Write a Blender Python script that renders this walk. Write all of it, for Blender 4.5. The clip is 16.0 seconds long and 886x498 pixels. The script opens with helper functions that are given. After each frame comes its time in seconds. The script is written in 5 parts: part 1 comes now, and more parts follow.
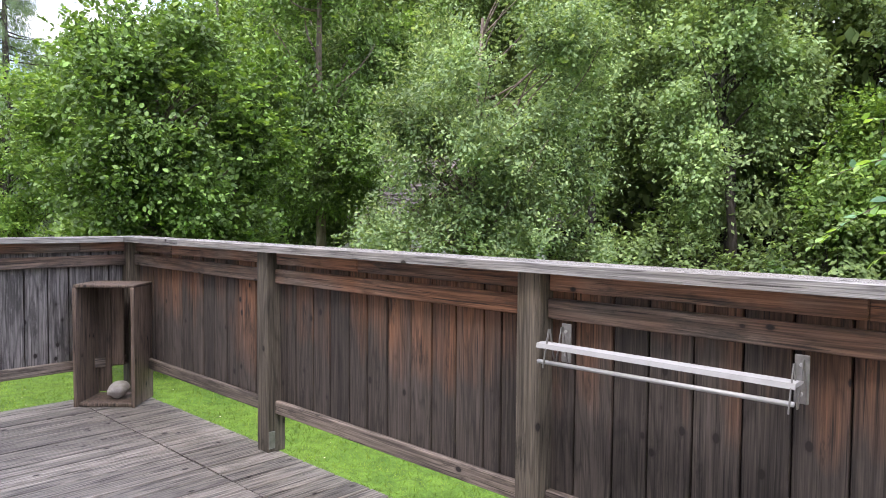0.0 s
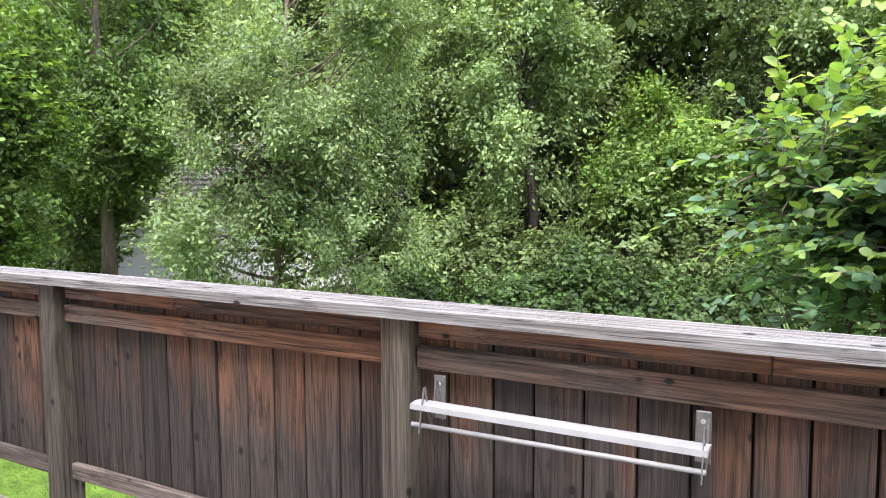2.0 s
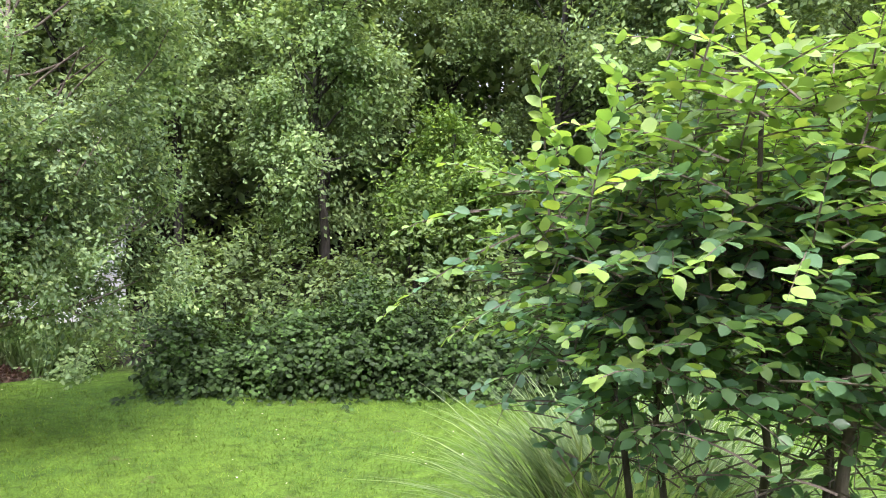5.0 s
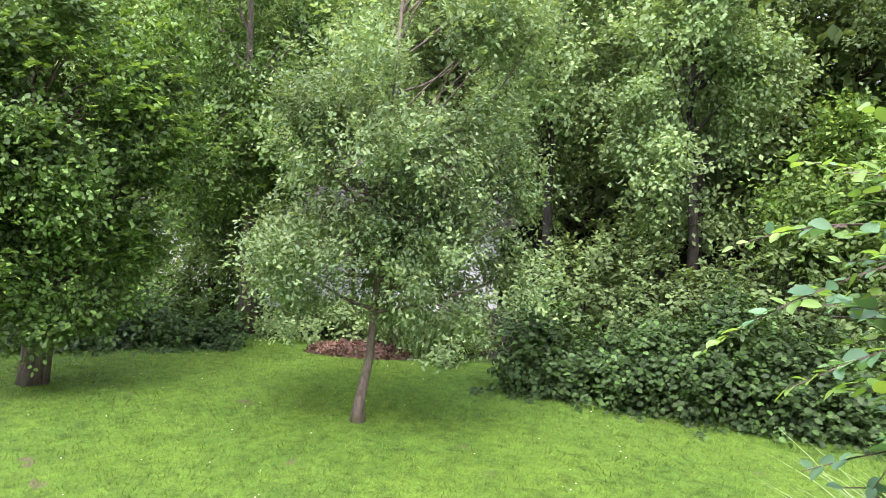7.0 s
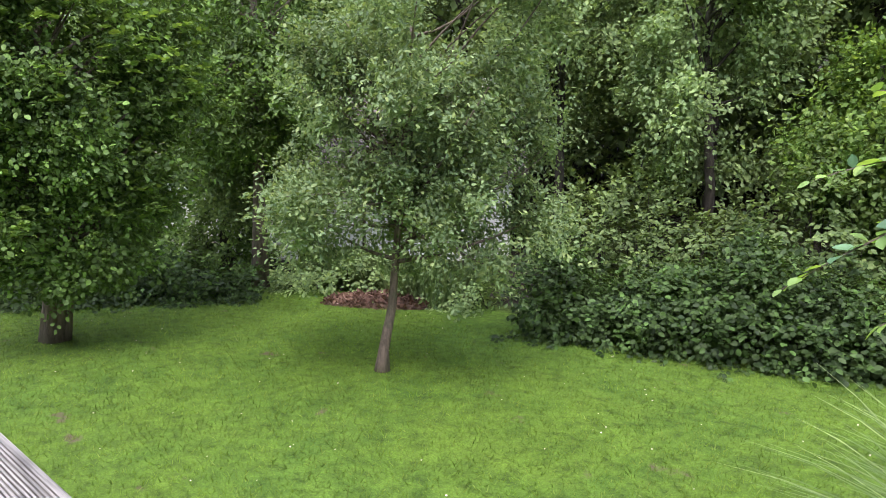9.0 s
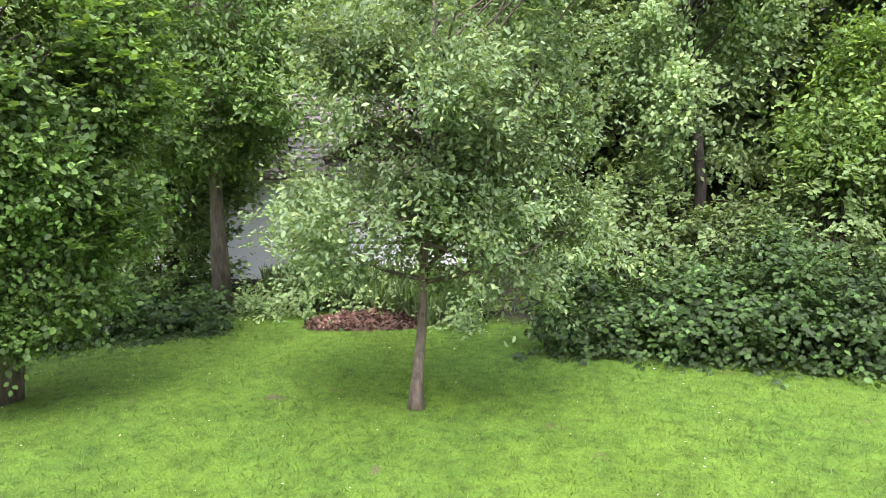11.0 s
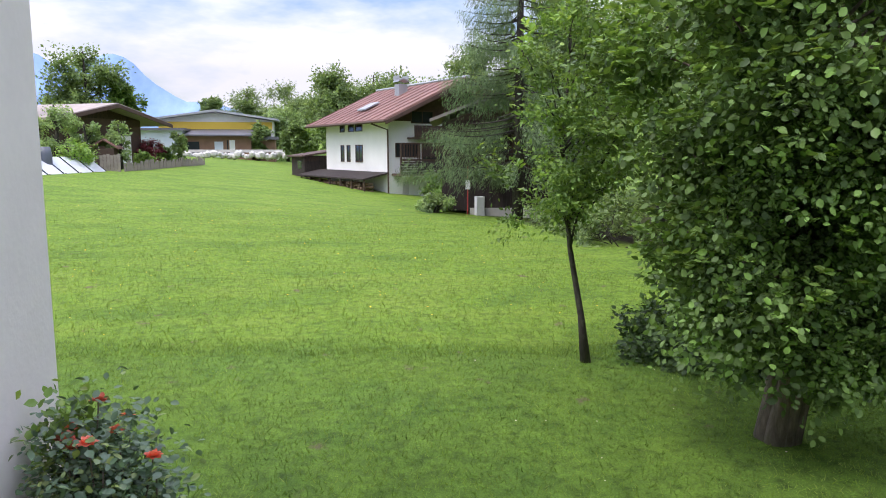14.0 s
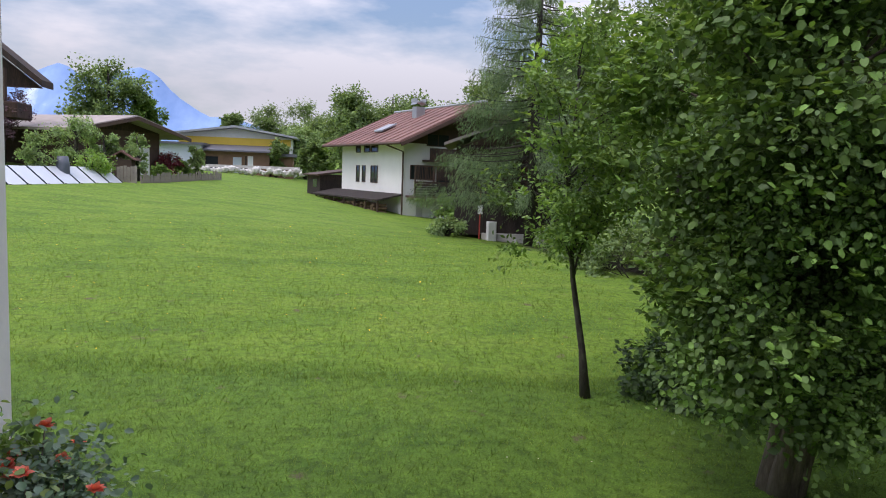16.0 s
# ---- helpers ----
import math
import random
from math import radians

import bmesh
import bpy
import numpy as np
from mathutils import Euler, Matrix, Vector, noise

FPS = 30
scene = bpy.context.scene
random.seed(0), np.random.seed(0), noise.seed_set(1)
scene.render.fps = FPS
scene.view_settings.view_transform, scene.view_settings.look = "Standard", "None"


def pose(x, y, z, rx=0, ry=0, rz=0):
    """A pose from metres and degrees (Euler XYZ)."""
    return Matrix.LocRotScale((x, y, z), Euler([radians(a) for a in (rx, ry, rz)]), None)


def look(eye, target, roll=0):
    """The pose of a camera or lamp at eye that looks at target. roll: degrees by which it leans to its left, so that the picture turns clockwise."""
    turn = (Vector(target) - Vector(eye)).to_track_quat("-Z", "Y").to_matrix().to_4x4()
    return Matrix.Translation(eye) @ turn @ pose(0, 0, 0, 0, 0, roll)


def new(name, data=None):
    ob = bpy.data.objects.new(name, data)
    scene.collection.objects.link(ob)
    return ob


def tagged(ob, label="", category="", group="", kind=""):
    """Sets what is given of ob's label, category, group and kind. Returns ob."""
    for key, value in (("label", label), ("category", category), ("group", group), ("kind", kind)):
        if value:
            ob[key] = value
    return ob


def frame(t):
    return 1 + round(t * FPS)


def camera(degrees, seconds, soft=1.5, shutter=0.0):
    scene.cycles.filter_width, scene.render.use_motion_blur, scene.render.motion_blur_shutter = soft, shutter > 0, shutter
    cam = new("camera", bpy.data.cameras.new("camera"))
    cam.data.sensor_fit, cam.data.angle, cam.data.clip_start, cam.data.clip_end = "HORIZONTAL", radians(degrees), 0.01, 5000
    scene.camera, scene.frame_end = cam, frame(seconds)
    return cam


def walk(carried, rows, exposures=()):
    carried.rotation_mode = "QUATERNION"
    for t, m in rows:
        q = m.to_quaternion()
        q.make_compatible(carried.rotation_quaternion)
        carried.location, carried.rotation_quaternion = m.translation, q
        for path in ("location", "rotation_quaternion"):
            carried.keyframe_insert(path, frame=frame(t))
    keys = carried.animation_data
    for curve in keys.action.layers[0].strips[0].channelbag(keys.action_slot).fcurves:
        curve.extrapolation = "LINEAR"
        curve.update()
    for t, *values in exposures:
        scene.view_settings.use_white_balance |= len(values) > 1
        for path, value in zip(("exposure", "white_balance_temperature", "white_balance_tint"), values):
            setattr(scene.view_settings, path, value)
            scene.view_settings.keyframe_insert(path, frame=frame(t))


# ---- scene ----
cam = camera(63.53, 16.0, 1.0)
PATH = [
    (0.0, (4.507, -1.891, 1.169), (3.119, -0.455, 1.076), 0.47),
    (0.5, (4.427, -1.776, 1.169), (3.043, -0.337, 1.041), 0.26),
    (1.0, (4.396, -1.708, 1.242), (3.042, -0.246, 1.079), 0.04),
    (1.5, (4.335, -1.701, 1.291), (3.124, -0.120, 1.107), -0.44),
    (2.0, (4.159, -1.712, 1.354), (3.212, 0.041, 1.183), -0.31),
    (2.5, (4.107, -1.641, 1.456), (3.433, 0.236, 1.305), -0.73),
    (3.0, (4.119, -1.471, 1.474), (3.654, 0.471, 1.352), -0.73),
    (3.2, (4.132, -1.409, 1.497), (3.721, 0.545, 1.383), -0.46),
    (5.3, (4.261, -0.493, 1.539), (3.767, 1.441, 1.424), 2.43),
    (5.5, (4.310, -0.391, 1.534), (3.697, 1.510, 1.423), 2.04),
    (6.0, (4.226, -0.237, 1.569), (3.336, 1.550, 1.456), 2.62),
    (6.5, (4.255, -0.125, 1.580), (3.106, 1.507, 1.454), 2.75),
    (7.0, (4.290, -0.105, 1.565), (2.929, 1.353, 1.424), 2.51),
    (7.5, (4.306, -0.150, 1.549), (2.787, 1.140, 1.379), 2.28),
    (8.0, (4.316, -0.249, 1.548), (2.698, 0.906, 1.329), 1.95),
    (8.5, (4.225, -0.249, 1.527), (2.603, 0.888, 1.256), 2.40),
    (8.7, (4.180, -0.213, 1.517), (2.685, 1.086, 1.236), 2.36),
    (10.8, (2.191, -0.351, 1.538), (1.120, 1.314, 1.255), -0.68),
    (11.0, (2.043, -0.303, 1.563), (0.893, 1.310, 1.281), -0.93),
    (11.5, (1.408, -0.388, 1.643), (0.108, 1.110, 1.385), -1.40),
    (12.0, (0.766, -0.530, 1.681), (-0.754, 0.748, 1.446), -1.17),
    (12.5, (0.270, -0.776, 1.691), (-1.471, 0.178, 1.446), -0.87),
    (13.0, (-0.249, -1.081, 1.633), (-2.146, -0.509, 1.362), -0.60),
    (13.5, (-0.565, -1.288, 1.622), (-2.498, -0.863, 1.339), -0.17),
    (14.0, (-0.732, -1.480, 1.652), (-2.682, -1.125, 1.383), -0.02),
    (14.5, (-0.853, -1.403, 1.650), (-2.821, -1.148, 1.402), 0.45),
    (15.0, (-0.915, -1.256, 1.675), (-2.893, -1.072, 1.444), 1.15),
    (15.5, (-0.938, -1.203, 1.679), (-2.918, -1.026, 1.459), 1.56),
    (16.0, (-0.936, -1.227, 1.667), (-2.900, -0.912, 1.461), 2.08),
]
EXPOSURES = [(0, 1.15, 6500, 20), (1.0, 1.15, 6500, 20), (2.0, 1.4, 6500, 20), (3.0, 1.4, 6500, 20), (6.0, 1.28, 6500, 20), (7.0, 1.38, 6500, 20), (7.5, 1.2, 6500, 20), (8.0, 1.0, 6500, 20), (8.5, 0.8, 6500, 20), (9.4, 0.95, 6500, 20), (11.0, 1.5, 6500, 20), (11.8, 1.45, 6500, 20), (12.3, 1.1, 6500, 20), (12.7, 0.45, 6500, 20), (13.2, -0.25, 6450, 20), (13.6, -0.12, 6450, 20), (14.0, 0.32, 6400, 20), (14.6, 0.07, 6400, 20), (15.2, -0.08, 6400, 20), (16, -0.2, 6400, 20)]
walk(cam, [(t, look(eye, target, roll)) for t, eye, target, roll in PATH], EXPOSURES)

# ---- daylight: bright, thinly clouded sky with a veiled sun ----
SUN_EL, SUN_ROT = radians(60), radians(150)
world = bpy.data.worlds.new("sky")
scene.world = world
world.use_nodes = True
wn, wl = world.node_tree.nodes, world.node_tree.links
sky = wn.new("ShaderNodeTexSky")
sky.sky_type, sky.sun_disc, sky.sun_elevation, sky.sun_rotation = "NISHITA", False, SUN_EL, SUN_ROT
wco = wn.new("ShaderNodeTexCoord")
wmap = wn.new("ShaderNodeMapping")
wmap.inputs["Scale"].default_value = (1.6, 1.6, 5.0)
wl.new(wco.outputs["Generated"], wmap.inputs["Vector"])
wno = wn.new("ShaderNodeTexNoise")
wno.inputs["Scale"].default_value, wno.inputs["Detail"].default_value, wno.inputs["Roughness"].default_value = 1.7, 6, 0.55
wl.new(wmap.outputs[0], wno.inputs["Vector"])
wramp = wn.new("ShaderNodeValToRGB")
wramp.color_ramp.elements[0].position, wramp.color_ramp.elements[1].position = 0.40, 0.58
wl.new(wno.outputs[0], wramp.inputs[0])
wcl = wn.new("ShaderNodeMix")
wcl.data_type = "RGBA"
wcl.inputs[7].default_value = (6.6, 6.8, 7.3, 1)
wl.new(wramp.outputs[0], wcl.inputs[0])
wl.new(sky.outputs[0], wcl.inputs[6])
wbg = wn["Background"]
wbg.inputs["Strength"].default_value = 0.14
# a veiled sky is brighter overhead than at the horizon
wsep = wn.new("ShaderNodeSeparateXYZ")
wl.new(wco.outputs["Generated"], wsep.inputs[0])
wgr = wn.new("ShaderNodeMapRange")
wgr.inputs["From Min"].default_value, wgr.inputs["From Max"].default_value = 0.1, 0.9
wgr.inputs["To Min"].default_value, wgr.inputs["To Max"].default_value = 0.8, 3.0
wl.new(wsep.outputs[2], wgr.inputs["Value"])
wmul = wn.new("ShaderNodeVectorMath")
wmul.operation = "SCALE"
wl.new(wcl.outputs[2], wmul.inputs[0])
wl.new(wgr.outputs[0], wmul.inputs["Scale"])
wl.new(wmul.outputs[0], wbg.inputs["Color"])
sun = new("sun", bpy.data.lights.new("sun", "SUN"))
sun.data.energy, sun.data.angle, sun.data.color = 1.7, radians(22), (1, 0.96, 0.9)
sun.matrix_world = look((0, 0, 30), (-30 * math.cos(SUN_EL) * math.sin(SUN_ROT), -30 * math.cos(SUN_EL) * math.cos(SUN_ROT), 30 - 30 * math.sin(SUN_EL)))

# ---- materials ----
def shader(name, rough=0.8, metal=0.0):
    m = bpy.data.materials.new(name)
    m.use_nodes = True
    b = m.node_tree.nodes["Principled BSDF"]
    b.inputs["Roughness"].default_value, b.inputs["Metallic"].default_value = rough, metal
    return m, m.node_tree.nodes, m.node_tree.links, b


def node(nt, kind, **inputs):
    n = nt.new(kind)
    for k, v in inputs.items():
        n.inputs[k].default_value = v
    return n


def coords(nt, ln, out, scale=(1, 1, 1), shift=None):
    mp = node(nt, "ShaderNodeMapping", Scale=scale)
    ln.new(out, mp.inputs["Vector"])
    if shift is not None:
        ln.new(shift, mp.inputs["Location"])
    return mp.outputs[0]


def noise_tex(nt, ln, vec, scale, detail=4, rough=0.55):
    n = node(nt, "ShaderNodeTexNoise", Scale=scale, Detail=detail, Roughness=rough)
    ln.new(vec, n.inputs["Vector"])
    return n.outputs[0]


def ramp(nt, ln, fac, stops):
    r = nt.new("ShaderNodeValToRGB")
    while len(r.color_ramp.elements) < len(stops):
        r.color_ramp.elements.new(0.5)
    for e, (p, c) in zip(r.color_ramp.elements, stops):
        e.position, e.color = p, (c, c, c, 1) if isinstance(c, (int, float)) else (*c, 1)
    ln.new(fac, r.inputs[0])
    return r.outputs[0]


def mixc(nt, ln, fac, a, b, mode="MIX"):
    n = nt.new("ShaderNodeMix")
    n.data_type, n.blend_type = "RGBA", mode
    for i, v in ((0, fac), (6, a), (7, b)):
        if isinstance(v, bpy.types.NodeSocket):
            ln.new(v, n.inputs[i])
        else:
            n.inputs[i].default_value = v if i == 0 else (*v, 1)
    return n.outputs[2]


def math_node(nt, ln, op, a, b):
    n = nt.new("ShaderNodeMath")
    n.operation = op
    for i, v in enumerate((a, b)):
        if isinstance(v, bpy.types.NodeSocket):
            ln.new(v, n.inputs[i])
        else:
            n.inputs[i].default_value = v
    return n.outputs[0]


def bump(nt, ln, b, height, strength, dist=0.01):
    n = node(nt, "ShaderNodeBump", Strength=strength, Distance=dist)
    ln.new(height, n.inputs["Height"])
    ln.new(n.outputs[0], b.inputs["Normal"])


def plain(name, colour, rough=0.7, metal=0.0, vary=0.15, scale=3.0, bumpy=0.1):
    """Paint, plaster, stone or metal with a soft mottling at two scales."""
    m, nt, ln, b = shader(name, rough, metal)
    co = nt.new("ShaderNodeTexCoord").outputs["Object"]
    big, fine = noise_tex(nt, ln, co, scale, 5), noise_tex(nt, ln, co, scale * 14, 3)
    lo, hi = tuple(c * (1 - vary) for c in colour), tuple(min(1, c * (1 + vary)) for c in colour)
    c = ramp(nt, ln, big, [(0.3, lo), (0.7, hi)])
    c = mixc(nt, ln, 0.25, c, ramp(nt, ln, fine, [(0.3, lo), (0.7, hi)]))
    ln.new(c, b.inputs["Base Color"])
    bump(nt, ln, b, fine, bumpy)
    return m


def wood(name, grey, warm, axis, warm_bias, rough=0.85, streak=60, low=(0, 1), contrast=0.45, stain=0.57):
    """Weathered softwood: grain along one local axis, knots, greyed patches over warmer unbleached wood."""
    m, nt, ln, b = shader(name, rough)
    tc, oi, gm = nt.new("ShaderNodeTexCoord"), nt.new("ShaderNodeObjectInfo"), nt.new("ShaderNodeNewGeometry")
    sh = node(nt, "ShaderNodeCombineXYZ")
    r = math_node(nt, ln, "MULTIPLY", oi.outputs["Random"], 37.0)
    for k in range(3):
        ln.new(r, sh.inputs[k])
    sc = [streak, streak, streak]
    sc[axis] = 2.2
    vec = coords(nt, ln, tc.outputs["Object"], sc, sh.outputs[0])
    grain = noise_tex(nt, ln, vec, 1.0, 6, 0.65)
    sc2 = [9, 9, 9]
    sc2[axis] = 1.2
    blotch = noise_tex(nt, ln, coords(nt, ln, tc.outputs["Object"], sc2, sh.outputs[0]), 1.0, 4)
    kn = [9.5, 9.5, 9.5]
    kn[axis] = 6.5
    vor = node(nt, "ShaderNodeTexVoronoi", Scale=1.0, Randomness=1.0)
    ln.new(coords(nt, ln, tc.outputs["Object"], kn, sh.outputs[0]), vor.inputs["Vector"])
    knot = ramp(nt, ln, vor.outputs["Distance"], [(0.075, 1.0), (0.095, 0.75), (0.105, 0.3), (0.17, 0.0)])
    wpos = noise_tex(nt, ln, gm.outputs["Position"], 1.6, 3)
    sep = node(nt, "ShaderNodeSeparateXYZ")
    ln.new(gm.outputs["Position"], sep.inputs[0])
    hgt = nt.new("ShaderNodeMapRange")
    hgt.inputs["From Min"].default_value, hgt.inputs["From Max"].default_value = low
    ln.new(sep.outputs[2], hgt.inputs["Value"])
    w = math_node(nt, ln, "MULTIPLY", math_node(nt, ln, "ADD", wpos, math_node(nt, ln, "MULTIPLY", blotch, 0.8)), hgt.outputs[0])
    w = math_node(nt, ln, "ADD", w, math_node(nt, ln, "MULTIPLY", oi.outputs["Random"], 0.14))
    wm = ramp(nt, ln, w, [(0.82 - warm_bias, 0.0), (1.3 - warm_bias, 1.0)])
    base = mixc(nt, ln, wm, grey, warm)
    g = ramp(nt, ln, grain, [(0.32, 1 - contrast), (0.5, 1.0), (0.68, 1 + contrast * 0.7)])
    c = mixc(nt, ln, 1.0, base, g, "MULTIPLY")
    tone = ramp(nt, ln, oi.outputs["Random"], [(0.0, 0.74), (1.0, 1.22)])
    c = mixc(nt, ln, 1.0, c, tone, "MULTIPLY")
    # growth rings cut lengthwise: nested contour lines along the grain
    rg = [7, 7, 7]
    rg[axis] = 0.55
    ring = math_node(nt, ln, "FRACT", math_node(nt, ln, "MULTIPLY", noise_tex(nt, ln, coords(nt, ln, tc.outputs["Object"], rg, sh.outputs[0]), 1.0, 2, 0.4), 14.0), 0.0)
    c = mixc(nt, ln, 1.0, c, ramp(nt, ln, ring, [(0.0, 0.62), (0.16, 1.06), (0.75, 1.1), (1.0, 0.72)]), "MULTIPLY")
    st = [16, 16, 16]
    st[axis] = 3.0
    spots = noise_tex(nt, ln, coords(nt, ln, tc.outputs["Object"], st, sh.outputs[0]), 1.0, 7, 0.75)
    c = mixc(nt, ln, ramp(nt, ln, spots, [(stain, 0.0), (stain + 0.1, 0.85)]), c, tuple(v * 0.3 for v in grey))
    fib = [260, 260, 260]
    fib[axis] = 5.0
    fibre = noise_tex(nt, ln, coords(nt, ln, tc.outputs["Object"], fib, sh.outputs[0]), 1.0, 3, 0.6)
    c = mixc(nt, ln, 1.0, c, ramp(nt, ln, fibre, [(0.32, 0.55), (0.68, 1.4)]), "MULTIPLY")
    # thin drying cracks along the grain
    ck = [150, 150, 150]
    ck[axis] = 3.2
    crack = noise_tex(nt, ln, coords(nt, ln, tc.outputs["Object"], ck, sh.outputs[0]), 1.0, 2, 0.5)
    c = mixc(nt, ln, ramp(nt, ln, crack, [(0.62, 0.0), (0.67, 0.8)]), c, (0.016, 0.013, 0.011))
    c = mixc(nt, ln, knot, c, (0.018, 0.013, 0.011))
    ln.new(c, b.inputs["Base Color"])
    bump(nt, ln, b, math_node(nt, ln, "ADD", grain, math_node(nt, ln, "MULTIPLY", fibre, 0.6)), 0.8, 0.004)
    return m


def leafy(name, dark, light, rough=0.5, gloss=0.5, through_amount=0.35, young=None):
    """Leaf with a tone of its own per leaf, a waxy face and light passing through."""
    m, nt, ln, b = shader(name, rough)
    gm = nt.new("ShaderNodeNewGeometry")
    dark, light, young = [(c[0] * 1.3, c[1] * 1.08, c[2] * 1.15) for c in (dark, light, young or light)]
    tone = ramp(nt, ln, gm.outputs["Random Per Island"], [(0.0, dark), (0.75, light), (1.0, young)])
    big = noise_tex(nt, ln, gm.outputs["Position"], 1.3, 2)
    tone = mixc(nt, ln, 1.0, tone, ramp(nt, ln, big, [(0.3, 0.62), (0.7, 1.38)]), "MULTIPLY")
    ln.new(tone, b.inputs["Base Color"])
    b.inputs["Specular IOR Level"].default_value = gloss
    tr = nt.new("ShaderNodeBsdfTranslucent")
    ln.new(mixc(nt, ln, 1.0, tone, (1.25, 1.2, 0.6), "MULTIPLY"), tr.inputs["Color"])
    ms = nt.new("ShaderNodeMixShader")
    ms.inputs[0].default_value = through_amount
    ln.new(b.outputs[0], ms.inputs[1])
    ln.new(tr.outputs[0], ms.inputs[2])
    ln.new(ms.outputs[0], nt["Material Output"].inputs["Surface"])
    return m


def bark(name, a, b_, scale=14):
    m, nt, ln, b = shader(name, 0.95)
    co = coords(nt, ln, nt.new("ShaderNodeTexCoord").outputs["Object"], (1, 1, 0.22))
    n = noise_tex(nt, ln, co, scale, 7, 0.7)
    lich = noise_tex(nt, ln, nt.new("ShaderNodeTexCoord").outputs["Object"], 5, 4)
    c = ramp(nt, ln, n, [(0.32, a), (0.68, b_)])
    c = mixc(nt, ln, ramp(nt, ln, lich, [(0.52, 0.0), (0.7, 0.5)]), c, (0.12, 0.13, 0.08))
    ln.new(c, b.inputs["Base Color"])
    bump(nt, ln, b, n, 0.9, 0.03)
    return m


GREY, WARM = (0.067, 0.054, 0.045), (0.18, 0.084, 0.043)
WOOD_BOARD = wood("weathered_board", GREY, WARM, 2, 0.13, low=(-0.35, 1.0), contrast=0.42)
WOOD_RAIL = wood("weathered_rail", (0.18, 0.145, 0.118), (0.19, 0.088, 0.046), 0, 0.17, contrast=0.6, stain=0.53)
WOOD_SILVER = wood("silvered_board", (0.19, 0.175, 0.165), (0.16, 0.135, 0.115), 2, 0.0, contrast=0.6, stain=0.5)
WOOD_POST = wood("weathered_post", (0.108, 0.09, 0.067), (0.12, 0.09, 0.058), 2, 0.0)
WOOD_CAP = wood("bleached_cap", (0.25, 0.24, 0.226), (0.23, 0.215, 0.195), 0, 0.0, 0.75, 90, contrast=0.28)
WOOD_DECK = wood("deck_plank_wood", (0.175, 0.155, 0.13), (0.205, 0.175, 0.135), 1, 0.0, 0.75, 70, contrast=0.72)
WOOD_CRATE = wood("crate_wood", (0.14, 0.10, 0.075), (0.20, 0.115, 0.07), 2, 0.1)
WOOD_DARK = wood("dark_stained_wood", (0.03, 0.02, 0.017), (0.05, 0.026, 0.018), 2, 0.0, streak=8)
RENDER_WHITE = plain("white_render", (0.90, 0.83, 0.81), 0.9, 0, 0.05, 1.5, 0.25)
METAL_PALE = plain("galvanised_steel", (0.47, 0.465, 0.45), 0.5, 0.3, 0.12, 20, 0.05)
METAL_DULL = plain("tarnished_steel", (0.30, 0.29, 0.27), 0.5, 0.8, 0.3, 40, 0.1)
ROCK = plain("grey_stone", (0.42, 0.39, 0.35), 0.95, 0, 0.4, 18, 0.9)
LEAF_MAPLE = leafy("broad_leaf_green", (0.054, 0.115, 0.033), (0.113, 0.22, 0.054), gloss=0.3, through_amount=0.3, young=(0.17, 0.36, 0.075))
LEAF_APPLE = leafy("apple_leaf", (0.095, 0.178, 0.08), (0.195, 0.325, 0.14), gloss=0.2, young=(0.22, 0.33, 0.12))
LEAF_DARK = leafy("dark_leaf", (0.085, 0.155, 0.062), (0.155, 0.265, 0.095), gloss=0.15, young=(0.19, 0.31, 0.10))
LEAF_WOOD = leafy("woodland_leaf", (0.125, 0.23, 0.098), (0.225, 0.37, 0.15), gloss=0.12, young=(0.25, 0.40, 0.15))
LEAF_HEDGE = leafy("hedge_leaf", (0.024, 0.056, 0.018), (0.054, 0.112, 0.03), gloss=0.25, young=(0.09, 0.21, 0.05))
LEAF_BUSH = leafy("round_leaf", (0.062, 0.165, 0.078), (0.13, 0.29, 0.13), 0.38, 0.55, 0.4, young=(0.20, 0.36, 0.10))
LEAF_SHOOT = leafy("shoot_leaf", (0.125, 0.27, 0.06), (0.20, 0.38, 0.078), 0.42, 0.5, 0.42, young=(0.26, 0.43, 0.09))
LEAF_YOUNG = leafy("young_leaf", (0.07, 0.155, 0.036), (0.135, 0.265, 0.055), gloss=0.3, young=(0.20, 0.35, 0.07))
NEEDLE = leafy("conifer_needle", (0.07, 0.145, 0.058), (0.14, 0.255, 0.095), through_amount=0.25)
BARK = bark("grey_brown_bark", (0.06, 0.046, 0.035), (0.24, 0.185, 0.145))
BARK_STEM = bark("brown_stem_bark", (0.03, 0.024, 0.018), (0.11, 0.085, 0.065))
BARK_DARK = bark("dark_bark", (0.018, 0.015, 0.012), (0.07, 0.058, 0.046))
GRASS_BLADE = leafy("grass_blade", (0.068, 0.145, 0.025), (0.125, 0.235, 0.038), 0.6, 0.3, 0.45, young=(0.18, 0.28, 0.07))
MEADOW_BLADE = leafy("meadow_blade", (0.085, 0.175, 0.026), (0.15, 0.265, 0.042), 0.6, 0.2, 0.45, young=(0.2, 0.30, 0.075))
REED = leafy("long_grass_blade", (0.09, 0.18, 0.055), (0.17, 0.29, 0.105), 0.5, 0.5, 0.4, young=(0.24, 0.36, 0.16))

